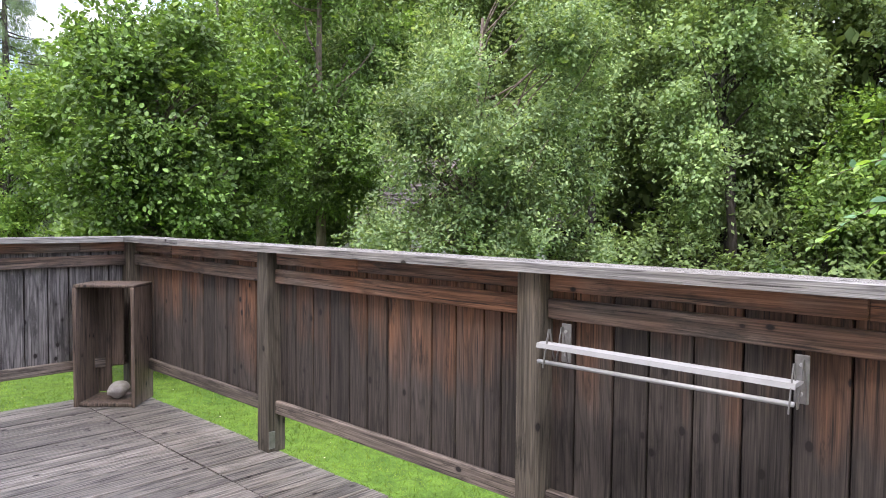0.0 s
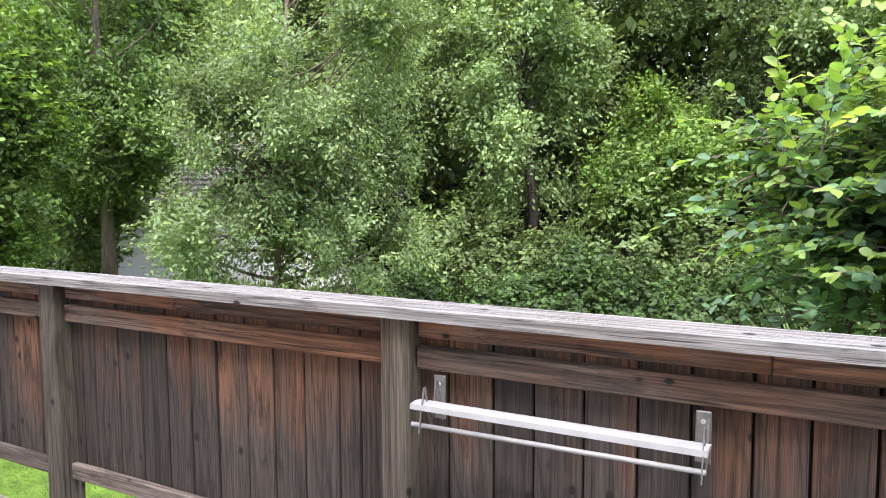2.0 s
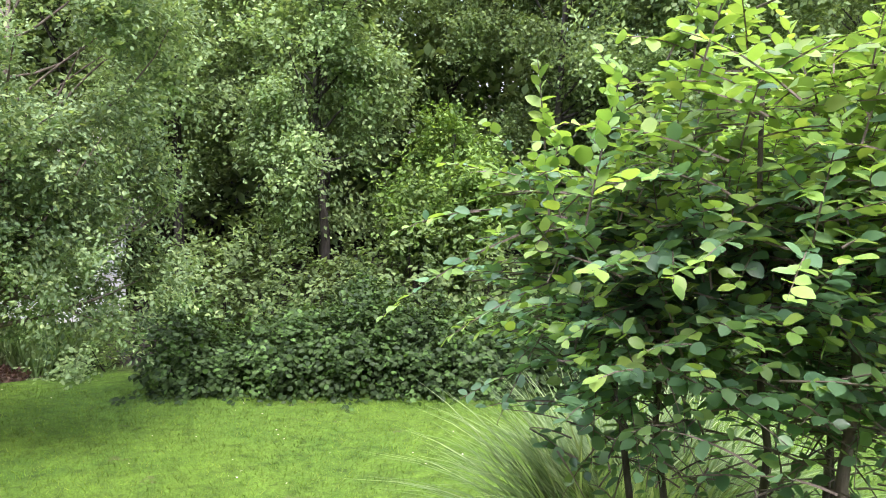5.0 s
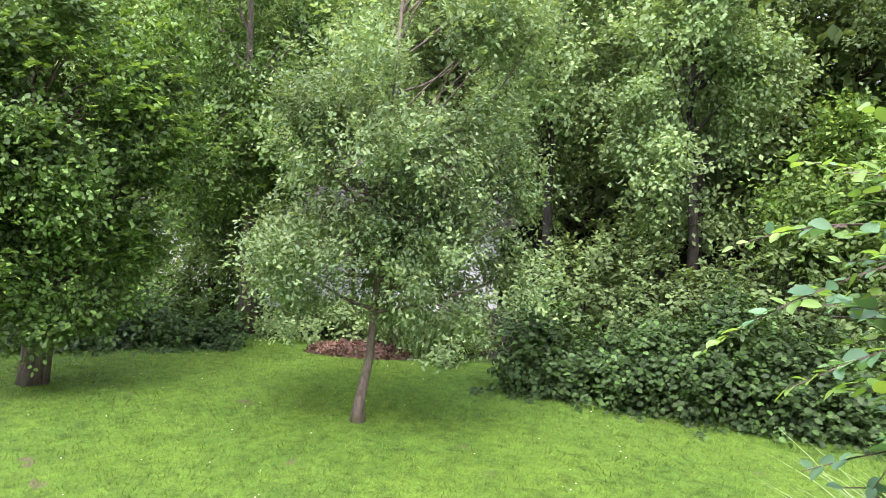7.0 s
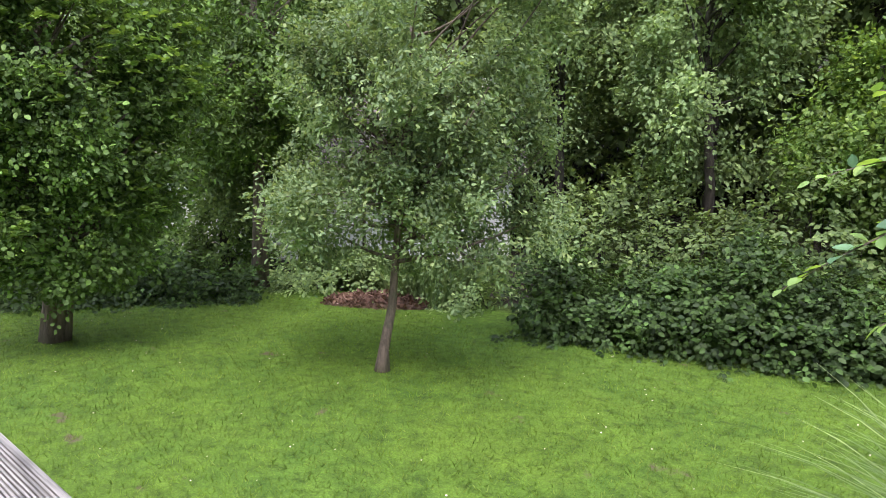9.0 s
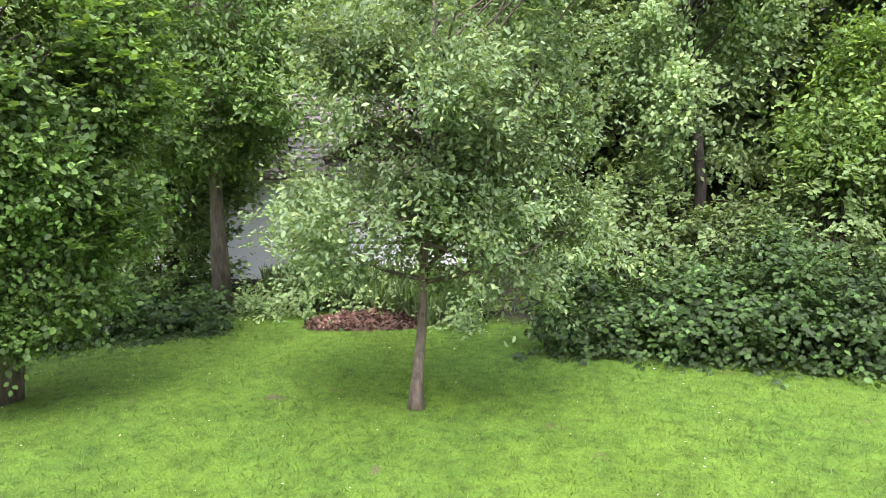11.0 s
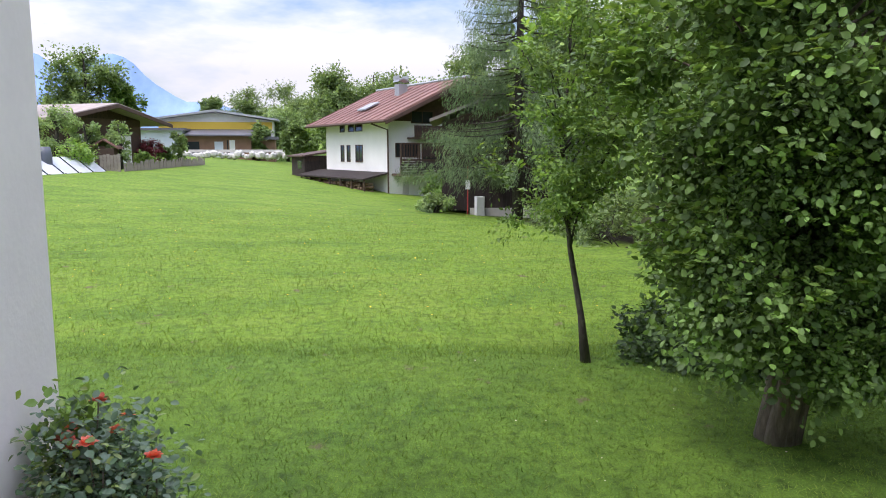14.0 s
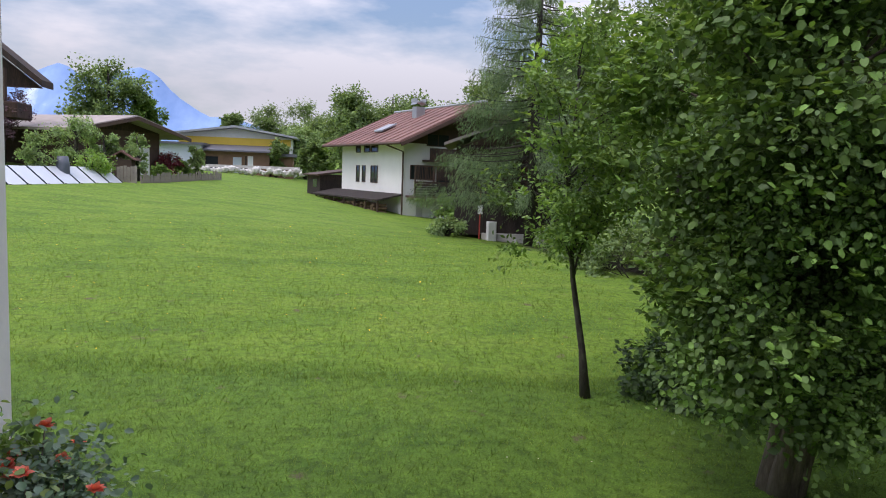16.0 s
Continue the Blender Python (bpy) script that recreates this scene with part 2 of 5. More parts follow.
# ---- mesh helpers ----
class Buf:
    """Vertices and faces gathered for one mesh."""

    def __init__(self):
        self.v, self.f, self.n = [], [], 0

    def add(self, v, f):
        self.v.append(np.asarray(v, float).reshape(-1, 3))
        self.f.extend([tuple(i + self.n for i in q) for q in f])
        self.n += len(self.v[-1])
        return self

    def box(self, x0, x1, y0, y1, z0, z1):
        v = [(x, y, z) for z in (z0, z1) for y in (y0, y1) for x in (x0, x1)]
        return self.add(v, [(0, 2, 3, 1), (4, 5, 7, 6), (0, 1, 5, 4), (2, 6, 7, 3), (0, 4, 6, 2), (1, 3, 7, 5)])

    def tube(self, pts, radii, sides=6):
        pts = [Vector(p) for p in pts]
        rings = []
        for i, p in enumerate(pts):
            d = (pts[min(i + 1, len(pts) - 1)] - pts[max(i - 1, 0)]).normalized()
            a = d.orthogonal().normalized() if not rings else (rings[-1][1] - d * rings[-1][1].dot(d)).normalized()
            rings.append((p, a, d.cross(a)))
        v = [p + (a * math.cos(2 * math.pi * k / sides) + c * math.sin(2 * math.pi * k / sides)) * r for (p, a, c), r in zip(rings, radii) for k in range(sides)]
        f = [(i * sides + k, i * sides + (k + 1) % sides, (i + 1) * sides + (k + 1) % sides, (i + 1) * sides + k) for i in range(len(pts) - 1) for k in range(sides)]
        f += [tuple(range(sides))[::-1], tuple(range((len(pts) - 1) * sides, len(pts) * sides))]
        return self.add(v, f)

    def mesh(self, name, material, smooth=False):
        me = bpy.data.meshes.new(name)
        me.from_pydata(np.concatenate(self.v).tolist(), [], self.f)
        me.materials.append(material)
        if smooth:
            me.polygons.foreach_set("use_smooth", [True] * len(me.polygons))
        me.update()
        return me


def worn(me, size=0.004, segments=1):
    """Rounds the edges of a mesh."""
    bm = bmesh.new()
    bm.from_mesh(me)
    bmesh.ops.bevel(bm, geom=bm.edges[:], offset=size, segments=segments, affect="EDGES", profile=0.6)
    bmesh.ops.recalc_face_normals(bm, faces=bm.faces[:])
    bm.to_mesh(me)
    bm.free()
    return me


def part(name, me, parent=None, label="", m=None):
    ob = new(name, me)
    if parent is not None:
        ob.parent = parent
    if m is not None:
        ob.matrix_basis = m
    return tagged(ob, label)


def empty(name, label, category, group="", kind="", m=None):
    ob = new(name)
    if m is not None:
        ob.matrix_basis = m
    return tagged(ob, label, category, group, kind)


def block(name, dims, material, parent=None, label="", bevel=0.004):
    """A part from x0, x1, y0, y1, z0, z1 with worn edges."""
    return part(name, worn(Buf().box(*dims).mesh(name, material), bevel), parent, label)


LEAF_SMALL = (np.array([(0, 0, 0), (0.48, 0.33, 0.06), (1, 0, -0.05), (0.48, -0.33, 0.06)]), np.array([(0, 2, 1), (0, 3, 2)]))
LEAF_LONG = (np.array([(0, 0, 0), (0.3, 0.23, 0.06), (0.66, 0.22, 0.04), (1, 0, -0.08), (0.66, -0.22, 0.04), (0.3, -0.23, 0.06)]), np.array([(0, 3, 2, 1), (0, 5, 4, 3)]))
LEAF_FULL = (np.array([(0, 0, 0), (0.28, 0.32, 0.06), (0.66, 0.31, 0.04), (1, 0, -0.08), (0.66, -0.31, 0.04), (0.28, -0.32, 0.06)]), np.array([(0, 3, 2, 1), (0, 5, 4, 3)]))
LEAF_ROUND = (np.array([(0, 0, 0), (0.1, 0.2, 0.03), (0.36, 0.37, 0.07), (0.66, 0.34, 0.05), (0.9, 0.15, 0), (1.02, 0, -0.07), (0.9, -0.15, 0), (0.66, -0.34, 0.05), (0.36, -0.37, 0.07), (0.1, -0.2, 0.03), (0.36, 0, 0), (0.68, 0, -0.02)]),
              np.array([(0, 10, 2, 1), (10, 11, 3, 2), (11, 5, 4, 3), (0, 9, 8, 10), (10, 8, 7, 11), (11, 7, 6, 5)]))


def leaf_mesh(name, pos, along, up, size, material, shape=LEAF_SMALL, width=1.0):
    """One mesh of many leaves: where each starts, the way it points, its face's way and its length."""
    tv, tf = shape
    along = along / np.linalg.norm(along, axis=1, keepdims=True)
    side = np.cross(up, along)
    side /= np.linalg.norm(side, axis=1, keepdims=True) + 1e-9
    nrm = np.cross(along, side)
    s = size[:, None, None]
    v = pos[:, None] + s * (tv[None, :, :1] * along[:, None] + tv[None, :, 1:2] * width * side[:, None] + tv[None, :, 2:] * nrm[:, None])
    n, k = len(pos), len(tv)
    f = (tf[None] + (np.arange(n) * k)[:, None, None]).reshape(-1, tf.shape[1])
    me = bpy.data.meshes.new(name)
    me.vertices.add(n * k)
    me.vertices.foreach_set("co", v.astype(np.float32).ravel())
    me.loops.add(f.size)
    me.loops.foreach_set("vertex_index", f.astype(np.int32).ravel())
    me.polygons.add(len(f))
    me.polygons.foreach_set("loop_start", np.arange(len(f), dtype=np.int32) * tf.shape[1])
    me.update(calc_edges=True)
    me.materials.append(material)
    return me


def crown_leaves(rng, centre, radii, clumps, per, spread, leaf, low=-1.0, hollow=0.5, droop=0.2, puffs=14, loose=0.34, rise=0.35, face=0.35):
    """Leaves on sprays gathered in rounded puffs over an ellipsoid: start, way, face and size of each, and the spray centres."""
    radii, centre = np.array(radii, float), np.array(centre, float)
    d = rng.normal(size=(puffs * 6, 3))
    d /= np.linalg.norm(d, axis=1, keepdims=True)
    d = d[d[:, 2] > low][:puffs]
    hub = centre + d * radii * (hollow + (0.86 - hollow) * rng.random(len(d)) ** 0.5)[:, None]
    which = rng.integers(len(hub), size=clumps)
    e = rng.normal(size=(clumps, 3))
    e /= np.linalg.norm(e, axis=1, keepdims=True)
    size = loose * (0.65 + 0.7 * rng.random(len(hub)))
    c = hub[which] + e * radii.mean() * (size[which] * rng.random(clumps) ** 0.4)[:, None] * np.array([1, 1, 0.8])
    d = (c - centre) / radii
    d = d / (np.linalg.norm(d, axis=1, keepdims=True) + 1e-6) * 0.7 + e * 0.5
    d /= np.linalg.norm(d, axis=1, keepdims=True)
    k = clumps
    way = d + np.array([0, 0, rise]) + rng.normal(size=(k, 3)) * 0.45
    way /= np.linalg.norm(way, axis=1, keepdims=True)
    s = spread * (0.6 + 0.8 * rng.random(k))
    side = np.cross(way, np.array([0, 0, 0.7]) + d * 0.4 + rng.normal(size=(k, 3)) * 0.5)
    side /= np.linalg.norm(side, axis=1, keepdims=True)
    # a spray: a main twig with side twigs fanning out, leaves set alternately along them
    t = rng.random((k, per))
    twig = rng.integers(-2, 3, (k, per)) * 0.34
    u = twig * (0.25 + 0.75 * t) * s[:, None]
    pos = c[:, None] + way[:, None] * ((t - 0.45) * 1.7 * s[:, None])[..., None] + side[:, None] * u[..., None] * 1.2 + rng.normal(size=(k, per, 3)) * (s * 0.16)[:, None, None]
    pos[..., 2] -= 0.2 * np.abs(u)
    pos = pos.reshape(-1, 3)
    n = len(pos)
    flip = np.where(rng.random(n) < 0.5, 1, -1)[:, None]
    along = np.repeat(way, per, 0) * 0.5 + np.repeat(side, per, 0) * (flip * 0.6 + twig.reshape(-1, 1) * 0.6) + rng.normal(size=(n, 3)) * 0.4
    along[:, 2] -= droop
    up = rng.normal(size=(n, 3)) * 0.5 + np.array([0, 0, 0.8]) + np.repeat(d, per, 0) * face
    return pos, along, up, leaf * (0.6 + 0.75 * rng.random(n)), c


def limbs(buf, rng, root, tips, r0, r1, bend=0.15, sides=5):
    for tip in tips:
        a, b = np.array(root, float), np.array(tip, float)
        mid = (a + b) / 2 + rng.normal(size=3) * bend * np.linalg.norm(b - a) + np.array([0, 0, -0.05])
        pts = [(1 - t) ** 2 * a + 2 * t * (1 - t) * mid + t * t * b for t in np.linspace(0, 1, 6)]
        buf.tube(pts, np.linspace(r0, r1, 6), sides)


def tree(name, label, category, trunk, crown, leaf_mat, bark_mat, clumps, per, spread, leaf, seed, n_limbs=40, shape=LEAF_SMALL, r0=0.1, fork=0.35, stems=1, group="", shoots=0, shoot_leaf=0.1, shoot_mat=None, **kw):
    """trunk: points from the ground up. crown: list of (centre, radii). Returns the thing with its trunk and crown."""
    rng = np.random.default_rng(seed)
    top = empty(name, label, category, group, m=pose(*trunk[0]))
    o = np.array(trunk[0])
    got = [crown_leaves(rng, c, r, int(clumps * w), per, spread, leaf, **kw) for c, r, w in crown]
    pos, along, up, size, cl = [np.concatenate(a) for a in zip(*got)]
    b = Buf()
    tp = [np.array(p, float) for p in trunk]
    rad = [r0 * (1.4 if i == 0 else 1) * (1 - 0.75 * i / (len(tp) - 1)) for i in range(len(tp))]
    b.tube([p - o for p in tp], rad, 10)
    for s in range(stems - 1):
        off = rng.normal(size=3) * 0.09
        off[2] = 0
        b.tube([p - o + off * (1 + 0.7 * i) for i, p in enumerate(tp[:4])], [r * 0.75 * (1, 1, 0.8, 0.3)[i] for i, r in enumerate(rad[:4])], 8)
    along_trunk = np.array(tp)
    pick = cl[rng.permutation(len(cl))[:n_limbs]]
    for tip in pick:
        away = math.hypot(tip[0] - along_trunk[2, 0], tip[1] - along_trunk[2, 1])
        z = tip[2] - away * rng.uniform(0.45, 1.2) - 0.15
        k = np.clip((z - along_trunk[0, 2]) / (along_trunk[-1, 2] - along_trunk[0, 2]), fork + rng.uniform(-0.04, 0.2), 0.95)
        zz = along_trunk[0, 2] + k * (along_trunk[-1, 2] - along_trunk[0, 2])
        root = np.array([np.interp(zz, along_trunk[:, 2], along_trunk[:, i]) for i in range(3)])
        limbs(b, rng, root - o, [tip - o], r0 * 0.46 * (1 - 0.6 * k), 0.006, 0.12)
    part("trunk", b.mesh("trunk", bark_mat, True), top)
    part("crown", leaf_mesh("crown", pos - o, along, up, size, leaf_mat, shape), top)
    if shoots:
        got = []
        for c, r, w in crown:
            n = int(shoots * w)
            d = rng.normal(size=(n, 3))
            d[:, 2] = np.abs(d[:, 2]) * 0.9 - 0.35
            d /= np.linalg.norm(d, axis=1, keepdims=True)
            tip = np.array(c) + d * np.array(r) * (0.86 + 0.16 * rng.random(n))[:, None]
            a = rng.uniform(0, 2 * math.pi, (n, 8))
            way = np.stack([np.cos(a), np.sin(a), rng.uniform(-0.1, 0.8, (n, 8))], -1) + d[:, None] * 0.5
            got.append((np.repeat(tip, 8, 0) - np.repeat(d, 8, 0) * rng.uniform(0, 0.14, (n * 8, 1)), way.reshape(-1, 3)))
        p2, w2 = np.concatenate([g[0] for g in got]), np.concatenate([g[1] for g in got])
        tagged(part("shoot_foliage", leaf_mesh("shoot_foliage", p2 - o, w2, rng.normal(size=w2.shape) * 0.3 + np.array([0, 0, 1.0]), shoot_leaf * (0.6 + 0.6 * rng.random(len(p2))), shoot_mat, shape), top, "fresh light green shoot tips"), kind="stuff")
    return top


# ---- ground ----
LAWN = -1.43


def ground_z(x, y):
    d = np.maximum(0, -x - 12)
    f = np.clip(d / 33, 0, 1)
    f = f * f * (3 - 2 * f)
    z = LAWN + 0.0078 * np.clip(x, -12, 10) - 0.0082 * np.clip(y, -5, 14)
    z = z + 2.3 * (1 - np.exp(-d / 28)) - f * 0.084 * np.clip(y + 11, -14, 22)
    z = z + 0.03 * np.sin(x * 0.5 + 1) * np.cos(y * 0.43) + 0.015 * np.sin(x * 1.3 + y * 1.1)
    far = np.clip((-x - 120) / 140, 0, 1)
    z = z + far ** 1.3 * 23 * np.clip((y + 28) / 30, 0, 1)
    wood_rise = np.clip((y - 13) / 40, 0, 1) * np.clip((x + 60) / 30, 0, 1)
    return z + wood_rise ** 1.2 * 12


def ground_sheet():
    xs = np.unique(np.concatenate([np.linspace(-900, -120, 30), np.linspace(-120, -14, 70), np.linspace(-14, 10, 90), np.linspace(10, 60, 25), np.linspace(60, 500, 12)]))
    ys = np.unique(np.concatenate([np.linspace(-500, -40, 20), np.linspace(-40, -6, 30), np.linspace(-6, 13, 80), np.linspace(13, 60, 30), np.linspace(60, 500, 16)]))
    X, Y = np.meshgrid(xs, ys)
    v = np.stack([X, Y, ground_z(X, Y)], -1).reshape(-1, 3)
    w = len(xs)
    f = [(j * w + i, j * w + i + 1, (j + 1) * w + i + 1, (j + 1) * w + i) for j in range(len(ys) - 1) for i in range(w - 1)]
    m, nt, ln, b = shader("mown_grass", 0.85)
    gm = nt.new("ShaderNodeNewGeometry").outputs["Position"]
    big, mid, fine = noise_tex(nt, ln, gm, 0.35, 4), noise_tex(nt, ln, gm, 2.5, 5), noise_tex(nt, ln, gm, 40, 5, 0.75)
    c = ramp(nt, ln, mid, [(0.3, (0.066, 0.16, 0.016)), (0.7, (0.118, 0.24, 0.024))])
    c = mixc(nt, ln, ramp(nt, ln, big, [(0.35, 0.0), (0.65, 0.6)]), c, (0.135, 0.25, 0.02))
    sep = node(nt, "ShaderNodeSeparateXYZ")
    ln.new(gm, sep.inputs[0])
    wob = math_node(nt, ln, "MULTIPLY", noise_tex(nt, ln, gm, 0.8, 3), 0.9)
    # unmown meadow beyond the last strip cut by the mower
    edge = math_node(nt, ln, "ADD", math_node(nt, ln, "ADD", sep.outputs[0], math_node(nt, ln, "MULTIPLY", sep.outputs[1], -0.17)), wob)
    meadow = ramp(nt, ln, math_node(nt, ln, "MULTIPLY", math_node(nt, ln, "ADD", edge, 12.8), 0.5), [(0.45, 1.0), (0.75, 0.0)])
    streak = noise_tex(nt, ln, coords(nt, ln, gm, (0.9, 0.35, 1)), 1.0, 6, 0.65)
    mc = ramp(nt, ln, streak, [(0.25, (0.072, 0.165, 0.018)), (0.5, (0.14, 0.265, 0.022)), (0.75, (0.19, 0.30, 0.034))])
    c = mixc(nt, ln, meadow, c, mc)
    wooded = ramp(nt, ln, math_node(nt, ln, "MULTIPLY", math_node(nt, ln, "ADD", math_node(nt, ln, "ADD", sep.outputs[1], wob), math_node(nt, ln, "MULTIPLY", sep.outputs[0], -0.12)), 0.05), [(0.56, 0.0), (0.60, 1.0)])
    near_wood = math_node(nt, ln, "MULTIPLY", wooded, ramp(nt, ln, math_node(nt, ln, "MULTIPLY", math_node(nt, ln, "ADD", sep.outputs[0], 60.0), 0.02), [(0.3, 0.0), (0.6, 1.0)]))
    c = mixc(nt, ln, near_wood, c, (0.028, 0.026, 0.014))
    c = mixc(nt, ln, 1.0, c, ramp(nt, ln, fine, [(0.25, 0.5), (0.75, 1.5)]), "MULTIPLY")
    clover = noise_tex(nt, ln, gm, 7.0, 5, 0.65)
    c = mixc(nt, ln, 1.0, c, ramp(nt, ln, clover, [(0.3, 0.5), (0.5, 1.0), (0.72, 1.35)]), "MULTIPLY")
    bare = noise_tex(nt, ln, gm, 1.9, 4, 0.6)
    c = mixc(nt, ln, ramp(nt, ln, bare, [(0.66, 0.0), (0.72, 0.75)]), c, (0.15, 0.115, 0.07))
    c = mixc(nt, ln, 1.0, c, (0.90, 0.80, 1.02), "MULTIPLY")
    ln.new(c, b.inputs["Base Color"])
    b.inputs["Specular IOR Level"].default_value = 0.2
    bump(nt, ln, b, fine, 0.8, 0.03)
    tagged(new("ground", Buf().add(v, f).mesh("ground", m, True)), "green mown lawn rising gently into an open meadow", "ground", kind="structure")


ground_sheet()


def blades(name, label, xr, yr, n, height, width, material, seed, keep=None, lean=0.5, category="grass"):
    rng = np.random.default_rng(seed)
    x, y = rng.uniform(*xr, n), rng.uniform(*yr, n)
    if keep is not None:
        ok = keep(x, y)
        x, y = x[ok], y[ok]
    pos = np.stack([x, y, ground_z(x, y) - 0.01], -1)
    along = rng.normal(size=(len(x), 3)) * lean
    along[:, 2] = 1
    tri = (np.array([(0, 0.5, 0), (0, -0.5, 0), (0.55, -0.35, 0.03), (0.55, 0.35, 0.03), (1, 0, 0.14)]), np.array([(0, 1, 2), (0, 2, 3), (3, 2, 4)]))
    me = leaf_mesh(name, pos, along, rng.normal(size=(len(x), 3)) + np.array([0, 0, 0.01]), height * (0.5 + rng.random(len(x))), material, tri, width)
    tagged(new(name, me), label, category, kind="stuff")

# ---- deck ----
HOUSE_Y, DECK_X0, DECK_X1 = -3.08, -0.24, 8.0


def deck():
    floor_ob = empty("deck_floor", "weathered grey wooden deck floor of narrow grooved planks", "floor", kind="structure")
    frame_me = Buf().box(DECK_X0, DECK_X1, -3.07, 0.05, -0.19, -0.045)
    part("joist_frame", frame_me.mesh("joist_frame", WOOD_DARK), floor_ob)
    for x in (0.0, 2.6, 5.2, 7.8):
        for y in (-2.9, -0.1):
            part("support_post", Buf().box(x - 0.06, x + 0.06, y - 0.06, y + 0.06, float(ground_z(np.array(x), np.array(y))) - 0.1, -0.19).mesh("support_post", WOOD_DARK), floor_ob)
    w = 0.118
    def plank(length):
        b = Buf()
        n = 6
        cols = []
        for k in range(n):
            a = -w / 2 + 0.003 + (w - 0.006) * k / n
            cols += [(a + 0.002, -0.004), (a + 0.005, 0.0), (a + (w - 0.006) / n - 0.003, 0.0)]
        cols = [(-w / 2 + 0.003, -0.035)] + cols + [(w / 2 - 0.003, -0.004), (w / 2 - 0.003, -0.035)]
        v = [(x, y, z) for y in (-length / 2, length / 2) for x, z in cols]
        k = len(cols)
        f = [(i, i + 1, k + i + 1, k + i) for i in range(k - 1)] + [(k - 1, 0, k, 2 * k - 1)] + [tuple(range(k))[::-1], tuple(range(k, 2 * k))]
        return b.add(v, f).mesh("plank", WOOD_DECK)
    long_me, short_me = plank(2.745), plank(0.368)
    rng = random.Random(4)
    x = DECK_X0 + w / 2
    while x < DECK_X1:
        part("plank", long_me, floor_ob, m=pose(x, -0.313 - 2.745 / 2, rng.uniform(-0.0015, 0.0015), 0, 0, rng.uniform(-0.05, 0.05)))
        part("plank", short_me, floor_ob, m=pose(x, -0.305 + 0.368 / 2, rng.uniform(-0.002, 0.002), 0, 0, rng.uniform(-0.1, 0.1)))
        x += w + 0.004
    # landing outside the gap in the short railing
    part("joist_frame", Buf().box(-1.75, DECK_X0, -3.07, -1.02, -0.19, -0.045).mesh("joist_frame", WOOD_DARK), floor_ob)
    for x in (-1.6, -0.5):
        part("support_post", Buf().box(x - 0.06, x + 0.06, -2.9, -2.78, -1.6, -0.19).mesh("support_post", WOOD_DARK), floor_ob)
        part("support_post", Buf().box(x - 0.06, x + 0.06, -1.2, -1.08, -1.6, -0.19).mesh("support_post", WOOD_DARK), floor_ob)
    land_me = plank(2.05)
    x = DECK_X0 - w / 2 - 0.004
    while x > -1.75:
        part("plank", land_me, floor_ob, m=pose(x, -1.02 - 2.05 / 2, rng.uniform(-0.0015, 0.0015)))
        x -= w + 0.004


deck()


